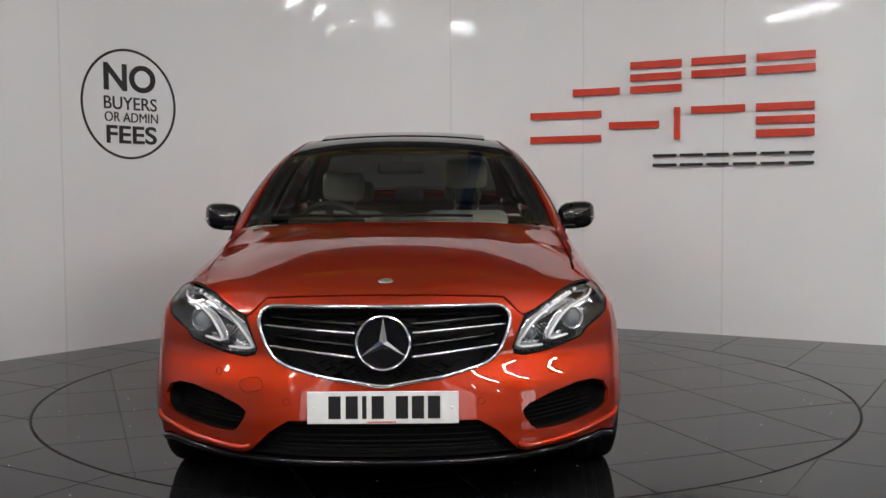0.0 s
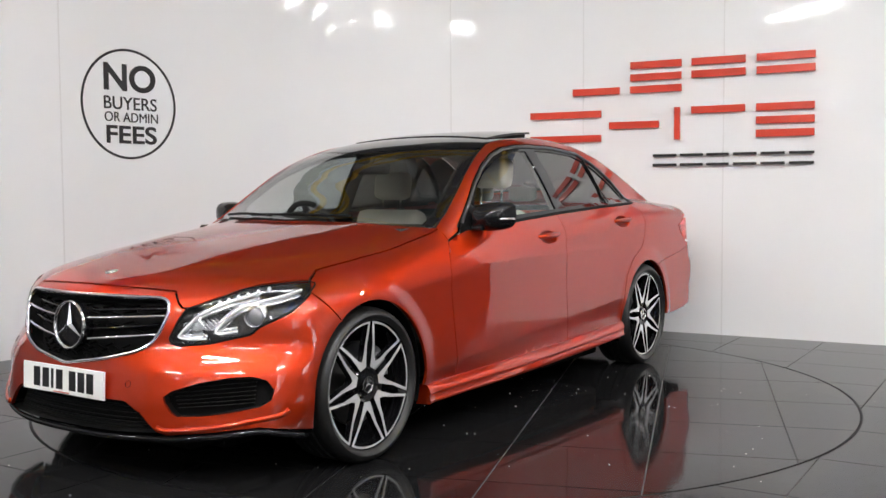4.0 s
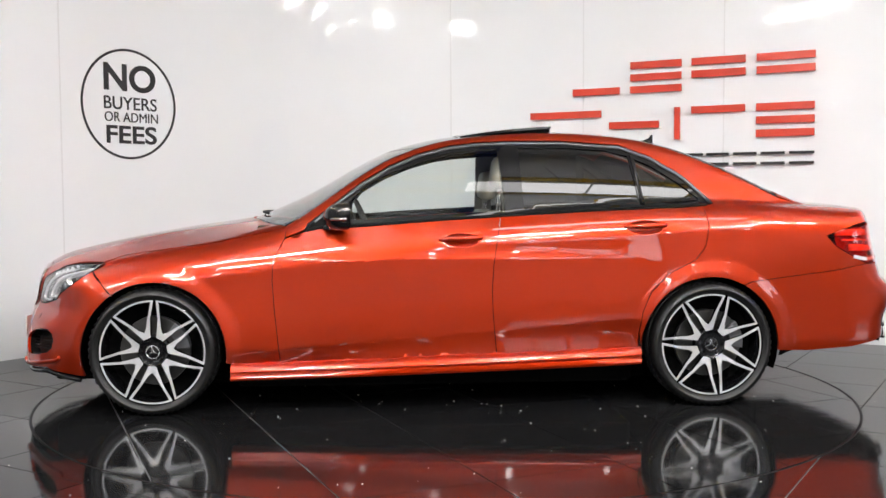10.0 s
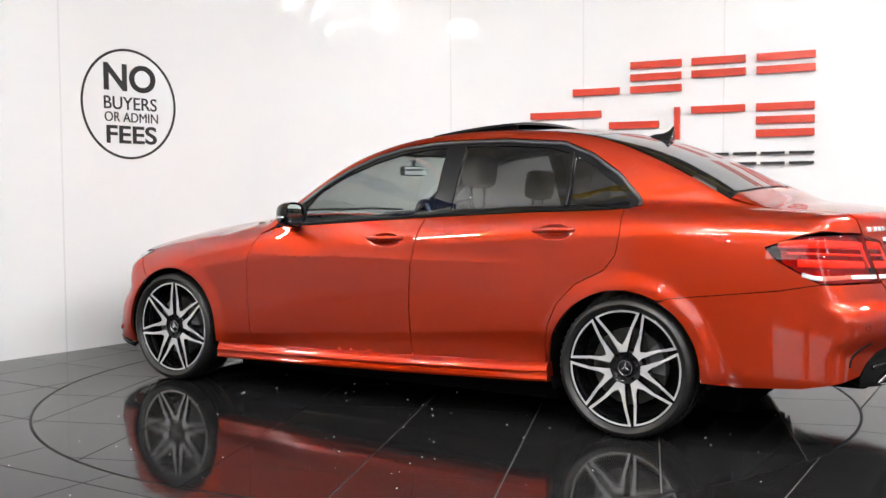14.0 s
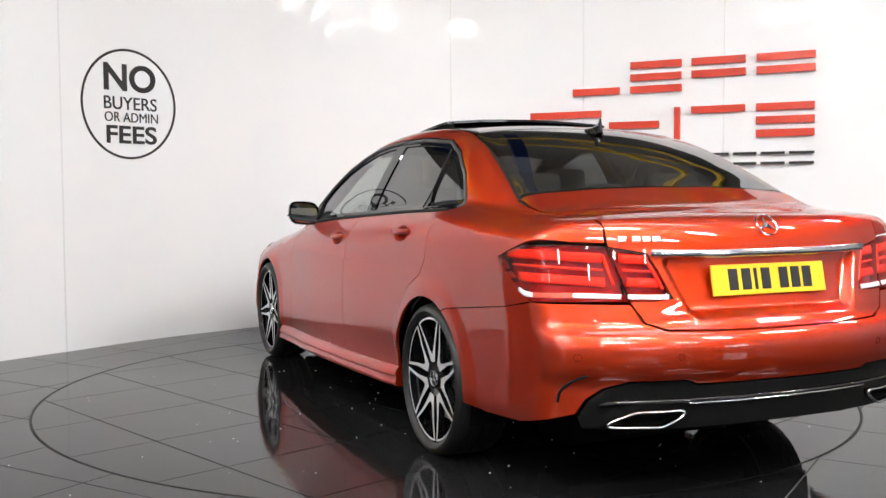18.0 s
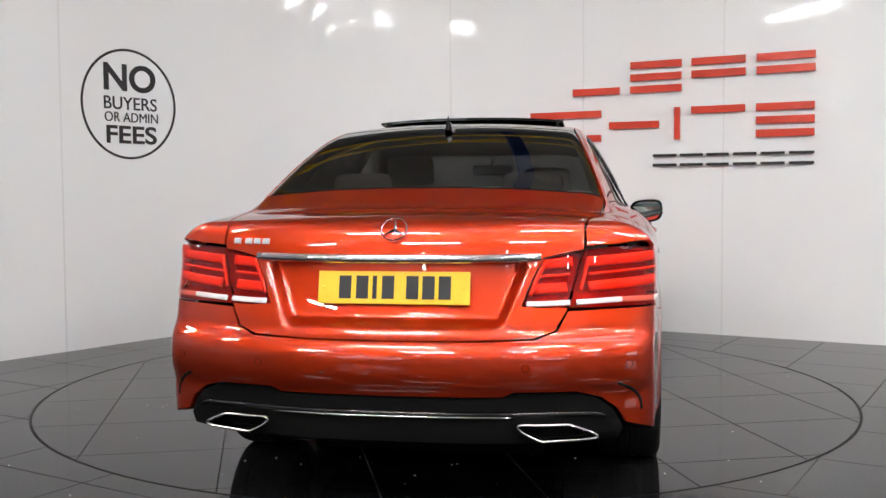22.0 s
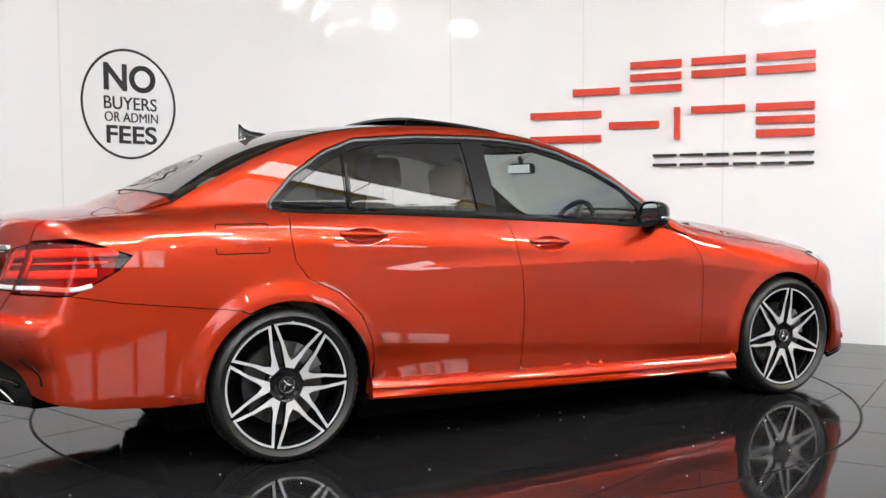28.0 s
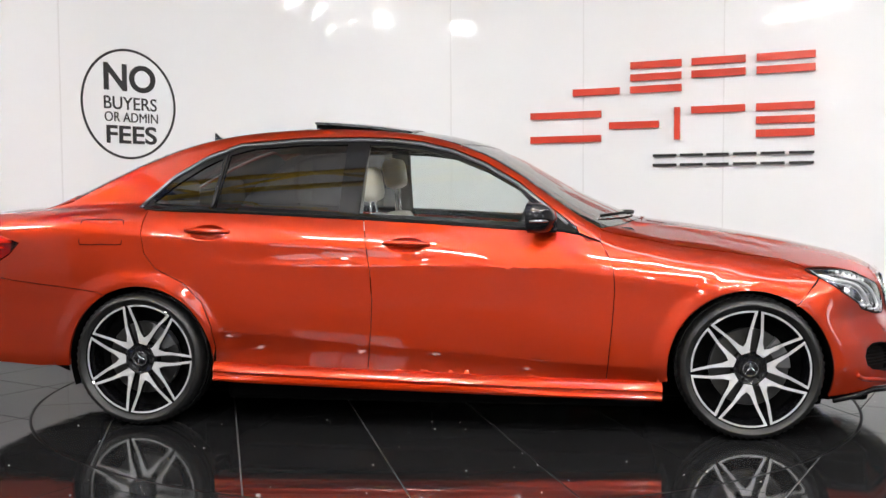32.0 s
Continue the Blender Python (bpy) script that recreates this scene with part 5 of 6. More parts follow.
def build_rear(car):
    for flip in (False, True):
        s = -1 if flip else 1
        lamp = part("tail_lamp", sheet(REAR, behind(TAIL_OUT), gap=0.002, off=-0.030, rim=-0.028, flip=flip, grid=0.022), LAMP_DARK, car, "red wrap-round tail lamp with a clear lower band", smooth=True)
        inner = part("tail_lamp_inner", sheet(REAR, behind(TAIL_IN), gap=0.002, off=-0.030, rim=-0.028, flip=flip, grid=0.022), LAMP_DARK, car, "red inner tail lamp on the boot lid", smooth=True)
        for holder, line in ((lamp, TAIL_OUT), (inner, TAIL_IN)):
            true_shade(part("lens", sheet(REAR, behind(line), gap=0.002, off=0.001, rim=0, flip=flip, grid=0.022), RED_LENS, holder, "clear red lens", smooth=True)).visible_shadow = False
        for z, wide in ((0.893, 0.034), (0.853, 0.010), (0.812, 0.034)):
            out_end = -2.10 if z > 0.86 else (-2.14 if z > 0.82 else -2.18)
            row = np.concatenate([S((out_end, z + 0.012)), S((-2.25, z + 0.012)), B((0.74, z + 0.006), (0.65, z))])
            part("light_bar", ribbon(row, wide, 0.007, -0.014, flip=flip), LAMP_RED, lamp, "bright red light bar", smooth=True)
            y0 = 0.604 - (0.93 - z) * 0.22
            y1 = 0.50 - (0.905 - z) * 0.30
            row = B((y0, z), (0.56, z - 0.002), (y1, z - 0.006))
            part("light_bar", ribbon(row, wide, 0.007, -0.014, flip=flip), LAMP_RED, inner, "bright red light bar", smooth=True)
        part("light_hook", ribbon(B((0.512, 0.895), (0.490, 0.86), (0.468, 0.81), (0.458, 0.785)), 0.014, 0.006, -0.010, flip=flip), LAMP_RED, inner, smooth=True)
        part("light_hook", ribbon(B((0.648, 0.905), (0.638, 0.86), (0.622, 0.80)), 0.012, 0.006, -0.010, flip=flip), LAMP_RED, lamp, smooth=True)
        row = np.concatenate([S((-2.20, 0.778)), S((-2.27, 0.764)), B((0.74, 0.765), (0.66, 0.762), (0.607, 0.76))])
        part("clear_band", ribbon(row, 0.018, 0.002, 0.0015, flip=flip), LAMP_CLEAR, lamp, "clear ribbed band", smooth=True)
        part("clear_band", ribbon(B((0.585, 0.76), (0.52, 0.758), (0.445, 0.757)), 0.018, 0.002, 0.0015, flip=flip), LAMP_CLEAR, inner, "clear ribbed band", smooth=True)
        # slots at the bumper's corners
        row = behind([("b", 0.822, 0.400), ("b", 0.815, 0.44), ("b", 0.785, 0.475), ("b", 0.745, 0.497)])
        part("corner_slot", ribbon(row, 0.010, 0.003, 0.0, flip=flip), MATT_BLACK, car, "black slot in the bumper corner", smooth=True)
        for y, z in ((0.78, 0.56), (0.45, 0.56)):
            ring = B(*[(y + 0.012 * math.cos(a), z + 0.012 * math.sin(a)) for a in np.linspace(0, 2 * math.pi, 13)[:-1]])
            part("parking_sensor", ribbon(ring, 0.0016, 0.001, 0.0, closed=True, flip=flip), SHELL_BLACK, car)
        # exhaust tip
        tip = B((0.672, 0.322), (0.60, 0.362), (0.57, 0.368), (0.425, 0.370), (0.43, 0.350), (0.485, 0.320), (0.52, 0.316))
        part("exhaust_tip", ribbon(tip, 0.009, 0.012, 0.008, closed=True, flip=flip), CHROME, car, "chrome trapezoid exhaust trim", smooth=True)
        part("exhaust_mouth", sheet(REAR, tip, off=-0.03, rim=0, gap=0, flip=flip, grid=0.03), SHELL_BLACK, car)
    half = B((0.0, 0.454), (0.377, 0.455), (0.412, 0.471), (0.605, 0.469), (0.685, 0.445), (0.735, 0.405), (0.765, 0.345), (0.75, 0.305), (0.62, 0.297), (0.3, 0.30), (0.0, 0.30))
    tips = [B((0.672, 0.322), (0.60, 0.362), (0.57, 0.368), (0.425, 0.370), (0.43, 0.350), (0.485, 0.320), (0.52, 0.316))]
    tips.append(tips[0] * [1, -1, 1])
    diff = part("diffuser", sheet(REAR, both(half), off=-0.006, rim=0.05, grid=0.03, holes=tips), MATT_BLACK, car, "black rear diffuser", smooth=True)
    row = B((0.70, 0.388), (0.66, 0.398), (0.5, 0.402), (0.25, 0.402), (0.0, 0.402))
    part("diffuser_strip", ribbon(np.concatenate([row, (row * [1, -1, 1])[::-1][1:]]), 0.016, 0.010, -0.002, gap=0.05), GLOSS_BLACK, diff, "gloss black strip", smooth=True)
    row = B((0.40, 0.394), (0.2, 0.394), (0.0, 0.394))
    part("chrome_line", ribbon(np.concatenate([row, (row * [1, -1, 1])[::-1][1:]]), 0.005, 0.011, -0.002, gap=0.05), CHROME, diff, smooth=True)
    row = B((0.488, 0.908), (0.35, 0.905), (0.2, 0.904), (0.0, 0.904))
    part("boot_strip", ribbon(np.concatenate([row, (row * [1, -1, 1])[::-1][1:]]), 0.030, 0.014, 0.0, gap=0.05), CHROME, car, "polished chrome boot strip", smooth=True)
    at = B((0.0, 0.998))[0]
    n = skin_normal(at[None])[0]
    ring_badge("boot_badge", at + n * 0.002, n, 0.046, 0.006, car, "chrome ring badge with three rays")
    for y, w in ((0.592, 0.026), (0.545, 0.026), (0.51, 0.026), (0.475, 0.026)):
        part("badge_bar", ribbon(B((y, 0.958), (y - w, 0.958)), 0.020, 0.004, 0.001), MACHINED, car, "plain bright badge bar")
    number_plate(car, (-2.494, 0, 0.806), 180, 12, PLATE_YELLOW, "yellow rear number plate with plain black bars")
    # fuel flap outline, right side
    ring = S((-1.725, 0.985), (-1.71, 1.0), (-1.525, 1.0), (-1.508, 0.985), (-1.51, 0.895), (-1.525, 0.882), (-1.71, 0.882), (-1.728, 0.897))
    part("fuel_flap", ribbon(ring, 0.004, 0.001, 0.001, closed=True, flip=True, gap=0.006), SHELL_BLACK, car, "fuel flap outline")


def build_top(car):
    # tilted glass panel over the roof
    bm = bmesh.new()
    rows = []
    for i in range(9):
        t = i / 8
        x = -0.16 - 0.50 * t
        row = []
        for j in range(13):
            y = -0.47 + 0.94 * j / 12
            base = T((x, y))[0][2]
            row.append(Vector((x, y, base + 0.004 + 0.030 * t)))
        rows.append(row)
    top = [[bm.verts.new(p) for p in r] for r in rows]
    low = [[bm.verts.new(p - Vector((0, 0, 0.012))) for p in r] for r in rows]
    for i in range(8):
        for j in range(12):
            bm.faces.new((top[i][j], top[i][j + 1], top[i + 1][j + 1], top[i + 1][j]))
            bm.faces.new((low[i][j], low[i + 1][j], low[i + 1][j + 1], low[i][j + 1]))
    for i in range(8):
        for j in (0, 12):
            bm.faces.new((top[i][j], top[i + 1][j], low[i + 1][j], low[i][j]))
    for j in range(12):
        for i in (0, 8):
            bm.faces.new((top[i][j], top[i][j + 1], low[i][j + 1], low[i][j]))
    bmesh.ops.recalc_face_normals(bm, faces=bm.faces)
    part("sunroof_panel", bm, GLOSS_BLACK, car, "dark glass sunroof tilted open", sharp=35)
    for s in (1, -1):
        bm = bmesh.new()
        pts = [T((-0.20, 0.44))[0], T((-0.66, 0.44))[0]]
        a, b = (Vector((p[0], s * p[1], p[2])) for p in pts)
        vs = [bm.verts.new(p) for p in (a, b, b + Vector((0, 0, 0.026)), a + Vector((0, 0, 0.004)))]
        ws = [bm.verts.new(v.co + Vector((0, -s * 0.008, 0))) for v in vs]
        bm.faces.new(vs)
        bm.faces.new(ws[::-1])
        for i in range(4):
            bm.faces.new((vs[i], vs[(i + 1) % 4], ws[(i + 1) % 4], ws[i]))
        bmesh.ops.recalc_face_normals(bm, faces=bm.faces)
        part("sunroof_bellows", bm, MATT_BLACK, car)
    line = T((-0.14, -0.50), (-0.14, 0.0), (-0.14, 0.50))
    part("roof_joint", ribbon(line, 0.010, 0.001, -0.002), MATT_BLACK, car)
    line = T((-0.70, -0.50), (-0.70, 0.0), (-0.70, 0.50))
    part("roof_joint", ribbon(line, 0.010, 0.001, -0.002), MATT_BLACK, car)
    # shark-fin aerial
    base = T((-1.30, 0.0))[0]
    bm = bmesh.new()
    prof = [(0.085, 0.0), (0.05, 0.014), (0.0, 0.024), (-0.03, 0.040), (-0.046, 0.062), (-0.056, 0.064), (-0.058, 0.040), (-0.060, 0.0)]
    rings = []
    for x, h in prof:
        w = 0.022 * (1 - (x / 0.09) ** 2) ** 0.5 if abs(x) < 0.09 else 0.002
        rings.append((x, h, max(0.003, w)))
    vs = []
    for x, h, w in rings:
        vs.append([bm.verts.new((x, -w, -0.012)), bm.verts.new((x, -w * (0.5 if h > 0.03 else 0.8), h * 0.5)), bm.verts.new((x, 0, h)),
                   bm.verts.new((x, w * (0.5 if h > 0.03 else 0.8), h * 0.5)), bm.verts.new((x, w, -0.012))])
    for a, b in zip(vs, vs[1:]):
        for k in range(4):
            bm.faces.new((a[k], a[k + 1], b[k + 1], b[k]))
    bmesh.ops.recalc_face_normals(bm, faces=bm.faces)
    fin = part("aerial_fin", bm, GLOSS_BLACK, car, "gloss black shark-fin aerial", smooth=True)
    fin.matrix_basis = Matrix.Translation(base) @ pose(0, 0, 0.004, 0, -6, 0)
    # scuttle and wipers
    half = T((1.04, 0.0), (1.0, 0.3), (0.915, 0.55), (0.88, 0.61), (0.87, 0.60), (0.89, 0.54), (0.965, 0.3), (0.995, 0.0))
    part("scuttle", sheet(TOP, both(half), off=-0.014, gap=0, grid=0.03), MATT_BLACK, car, "black scuttle panel", smooth=True)
    for y0, y1 in ((0.36, -0.30), (-0.12, -0.62)):
        line = []
        for k in range(9):
            t = k / 8
            y = y0 + (y1 - y0) * t
            x = 0.985 - 0.24 * (abs(y) / 0.7) ** 2 - 0.02
            line.append(T((x, y))[0] + np.array([0, 0, 0.008 + 0.006 * math.sin(math.pi * t)]))
        bm = bmesh.new()
        tube(bm, line, 0.006, 6, flat=1.2)
        part("wiper", bm, MATT_BLACK, car, "black windscreen wiper")
    for s in (1, -1):
        door_mirror(car, s)


def door_mirror(car, s):
    bm = bmesh.new()
    n, m = 16, 12
    rings = []
    for i in range(m + 1):
        t = i / m
        x = 0.452 + 0.118 * t
        shrink = (1 - max(0, (t - 0.25) / 0.75) ** 2.2) ** 0.5 if t < 1 else 0.0
        cy, cz = 0.915 - 0.012 * t, 1.006 - 0.006 * t
        ring = []
        for k in range(n):
            a = 2 * math.pi * k / n
            ca, sa = math.cos(a), math.sin(a)
            e = 0.62
            y = 0.098 * math.copysign(abs(ca) ** e, ca) * (0.25 + 0.75 * shrink)
            z = 0.070 * math.copysign(abs(sa) ** e, sa) * (0.12 + 0.88 * shrink)
            ring.append(bm.verts.new((x - 0.20 * y, s * (cy + y), cz + z + 0.010 * ca)))
        rings.append(ring)
    for a, b in zip(rings, rings[1:]):
        for k in range(n):
            bm.faces.new((a[k], a[(k + 1) % n], b[(k + 1) % n], b[k]))
    bm.faces.new(rings[-1])
    bmesh.ops.recalc_face_normals(bm, faces=bm.faces)
    pod = part("door_mirror", bm, GLOSS_BLACK, car, "gloss black door mirror", sharp=60)
    bm = bmesh.new()
    bm.faces.new([bm.verts.new((0.457 - 0.017 * math.copysign(abs(math.cos(a)) ** 0.62, math.cos(a)), s * (0.915 + 0.084 * math.copysign(abs(math.cos(a)) ** 0.62, math.cos(a))),
                                1.006 + 0.057 * math.copysign(abs(math.sin(a)) ** 0.62, math.sin(a)) + 0.010 * math.cos(a))) for a in np.linspace(0, 2 * math.pi, 25)[:-1]])
    part("mirror_glass", bm, MIRROR, pod, "silvered mirror glass")
    bm = bmesh.new()
    line = [(0.452, s * 1.012, 0.994), (0.478, s * 1.010, 0.994), (0.515, s * 0.994, 0.994), (0.540, s * 0.960, 0.994), (0.562, s * 0.905, 0.994)]
    tube(bm, line, 0.006, 6, flat=1.2)
    part("indicator", bm, LAMP_CHROME, pod, "clear indicator strip", smooth=True)
    bm = bmesh.new()
    box(bm, (0.47, min(s * 0.80, s * 0.90), 0.938), (0.575, max(s * 0.80, s * 0.90), 0.962), 0.008)
    part("mirror_arm", bm, GLOSS_BLACK, pod)
    p = S((0.66, 0.945), (0.47, 0.958), (0.475, 1.05), (0.50, 1.07), (0.62, 0.985))
    part("mirror_base", sheet(SIDE, p, off=0.004, gap=0, grid=0.03, flip=s < 0), MATT_BLACK, car, "black triangular mirror base", smooth=True)


def cushion(bm, lo, hi, r, m=None):
    """A padded block with well rounded edges."""
    box(bm, lo, hi, r, m)


def build_cabin(car):
    for s in (1, -1):
        y = s * 0.37
        seat = empty("front_seat", None, car)
        seat["label"] = "cream leather front seat"
        bm = bmesh.new()
        cushion(bm, (-0.26, y - 0.25, 0.42), (0.28, y + 0.25, 0.58), 0.05)
        part("seat_cushion", bm, CREAM, seat, smooth=True)
        bm = bmesh.new()
        cushion(bm, (-0.06, -0.25, 0.0), (0.08, 0.25, 0.60), 0.055, Matrix.Translation((-0.24, y, 0.435)) @ pose(0, 0, 0, 0, -16, 0))
        part("backrest", bm, CREAM, seat, smooth=True)
        bm = bmesh.new()
        cushion(bm, (-0.075, -0.24, 0.02), (-0.055, 0.24, 0.58), 0.008, Matrix.Translation((-0.24, y, 0.435)) @ pose(0, 0, 0, 0, -16, 0))
        part("back_shell", bm, TRIM_DARK, seat, "dark seat-back shell", smooth=True)
        bm = bmesh.new()
        lift = 0.05 if s > 0 else -0.02
        cushion(bm, (-0.055, -0.125, 0.0), (0.055, 0.125, 0.175), 0.04, Matrix.Translation((-0.385, y, 1.100 + lift)) @ pose(0, 0, 0, 0, -8, 0))
        part("headrest", bm, CREAM, seat, smooth=True)
        for d in (-0.07, 0.07):
            bm = bmesh.new()
            tube(bm, [(-0.375, y + d, 0.94), (-0.385, y + d, 1.13 + lift)], 0.007, 8)
            part("headrest_post", bm, CHROME, seat, smooth=True)
    bench = empty("rear_bench", None, car)
    bench["label"] = "cream leather rear bench"
    bm = bmesh.new()
    cushion(bm, (-1.15, -0.66, 0.42), (-0.66, 0.66, 0.60), 0.05)
    part("seat_cushion", bm, CREAM, bench, smooth=True)
    bm = bmesh.new()
    cushion(bm, (-0.07, -0.64, 0.0), (0.07, 0.64, 0.58), 0.05, Matrix.Translation((-1.13, 0, 0.44)) @ pose(0, 0, 0, 0, -24, 0))
    part("backrest", bm, CREAM, bench, smooth=True)
    for y in (-0.38, 0.0, 0.38):
        bm = bmesh.new()
        w = 0.13 if y else 0.10
        cushion(bm, (-0.05, -w, 0.0), (0.05, w, 0.15 if y else 0.10), 0.035, Matrix.Translation((-1.40, y, 1.06)))
        part("headrest", bm, TRIM_BEIGE, bench, smooth=True)
    bm = bmesh.new()
    box(bm, (-1.90, -0.66, 1.00), (-1.33, 0.66, 1.03), 0.008)
    part("parcel_shelf", bm, TRIM_DARK, car)
    bm = bmesh.new()
    prof = [(0.45, 0.70), (0.43, 0.86), (0.47, 0.945), (0.56, 0.965), (0.92, 0.955), (0.98, 0.90), (0.98, 0.70)]
    prism(bm, prof, 1.36, Matrix(((1, 0, 0, 0), (0, 0, -1, 0.68), (0, 1, 0, 0), (0, 0, 0, 1))))
    bmesh.ops.recalc_face_normals(bm, faces=bm.faces)
    dash = part("dashboard", bm, TRIM_DARK, car, "dark dashboard", sharp=40)
    bm = bmesh.new()
    box(bm, (0.44, -0.56, 0.93), (0.66, -0.18, 1.005), 0.03)
    part("instrument_hood", bm, TRIM_DARK, dash, smooth=True)
    wheel = empty("steering_wheel", None, car)
    wheel["label"] = "black leather steering wheel with silver trim"
    m = Matrix.Translation((0.36, -0.37, 0.90)) @ pose(0, 0, 0, 0, -66, 0)
    bm = bmesh.new()
    tube(bm, [m @ Vector((0.185 * math.cos(a), 0.185 * math.sin(a), 0)) for a in np.linspace(0, 2 * math.pi, 37)[:-1]], 0.016, 8, closed=True)
    part("wheel_rim", bm, TRIM_DARK, wheel, smooth=True)
    bm = bmesh.new()
    lathe(bm, [(0, 0.02), (0.06, 0.016), (0.075, 0.0), (0.07, -0.03), (0, -0.05)], 24, "z", m)
    part("airbag_cover", bm, TRIM_DARK, wheel, smooth=True)
    for a in (0, 180, 270):
        bm = bmesh.new()
        box(bm, (0.05, -0.02, -0.01), (0.18, 0.02, 0.006), 0.004, m @ pose(0, 0, 0, 0, 0, a))
        part("wheel_spoke", bm, SATIN, wheel)
    mirror = empty("cabin_mirror", None, car)
    bm = bmesh.new()
    box(bm, (0.27, -0.125, 1.225), (0.305, 0.125, 1.287), 0.018)
    part("mirror_shell", bm, TRIM_DARK, mirror, smooth=True)
    bm = bmesh.new()
    box(bm, (0.266, -0.115, 1.232), (0.2695, 0.115, 1.280), 0.001)
    part("mirror_face", bm, MIRROR, mirror)
    bm = bmesh.new()
    tube(bm, [(0.29, 0, 1.28), (0.27, 0, 1.325)], 0.012, 8)
    part("mirror_stem", bm, TRIM_DARK, mirror)
    for flip in (False, True):
        o = S((0.66, 0.93), (0.70, 0.40), (-1.0, 0.36), (-1.05, 0.60), (-1.40, 0.80), (-1.40, 1.035), (-0.9, 1.018), (-0.34, 0.988), (0.4, 0.945))
        part("door_card", sheet(SIDE, o, flip=flip, off=-0.085, rim=0, grid=0.06), TRIM_DARK, car, "dark door trim", smooth=True)
        o = S((-0.352, 0.99), (-0.345, 1.375), (-0.455, 1.38), (-0.468, 0.99))
        part("centre_pillar", sheet(SIDE, o, flip=flip, off=-0.035, rim=0, grid=0.05), TRIM_BEIGE, car, smooth=True)
        o = np.concatenate([T((0.76, 0.70), (0.5, 0.62), (0.22, 0.55)), S((0.22, 1.29), (0.40, 1.17), (0.60, 1.0))])
        part("pillar_trim", sheet(SHOULDER, o, flip=flip, off=-0.03, rim=0, grid=0.05), TRIM_DARK, car, smooth=True)
        o = np.concatenate([T((0.77, 0.742), (0.5, 0.672), (0.1, 0.562), (-0.5, 0.51), (-1.12, 0.525)), S(*[(x, z - 0.012) for x, z in DLO[9:0:-1]])])
        part("roof_rail_trim", sheet(SHOULDER, o, flip=flip, off=-0.017, rim=0, grid=0.04), TRIM_DARK, car, smooth=True)
        o = np.concatenate([T((-1.18, 0.53), (-1.45, 0.59), (-1.85, 0.67)), S((-1.75, 1.09), (-1.45, 1.08), (-1.33, 1.20), (-1.12, 1.33))])
        part("rear_pillar_trim", sheet(SHOULDER, o, flip=flip, off=-0.035, rim=0, grid=0.05), TRIM_DARK, car, smooth=True)
    half = T((0.20, 0.0), (0.16, 0.3), (0.13, 0.56), (-0.5, 0.58), (-1.0, 0.58), (-1.15, 0.56), (-1.17, 0.3), (-1.18, 0.0))
    part("headlining", sheet(TOP, both(half), off=-0.035, rim=0, grid=0.06), TRIM_DARK, car, "dark headlining", smooth=True)
    bm = bmesh.new()
    box(bm, (-1.2, -0.72, 0.245), (0.98, 0.72, 0.42), 0.02)
    part("cabin_floor", bm, TRIM_DARK, car)


# ---- signs on the wall ----
def bent(bm, s0, z0, off):
    """Lays a flat shape (x along, y up, z outwards) onto the curved wall."""
    for v in bm.verts:
        v.co = wall_at(s0 + v.co.x, z0 + v.co.y, off + v.co.z)
    return bm


def letters(text, width, height, bold=0.0):
    """Flat raised letters of the built-in font, scaled to a width and a cap height about the origin."""
    cu = bpy.data.curves.new("letters", "FONT")
    cu.body, cu.extrude, cu.align_x, cu.offset = text, 0.002, "CENTER", bold
    ob = new("letters", cu)
    me = bpy.data.meshes.new_from_object(ob)
    bpy.data.objects.remove(ob)
    bpy.data.curves.remove(cu)
    bm = bmesh.new()
    bm.from_mesh(me)
    bpy.data.meshes.remove(me)
    lo = [min(v.co[i] for v in bm.verts) for i in range(2)]
    hi = [max(v.co[i] for v in bm.verts) for i in range(2)]
    for v in bm.verts:
        v.co.x = (v.co.x - (lo[0] + hi[0]) / 2) / (hi[0] - lo[0]) * width
        v.co.y = (v.co.y - (lo[1] + hi[1]) / 2) / (hi[1] - lo[1]) * height
    return bm


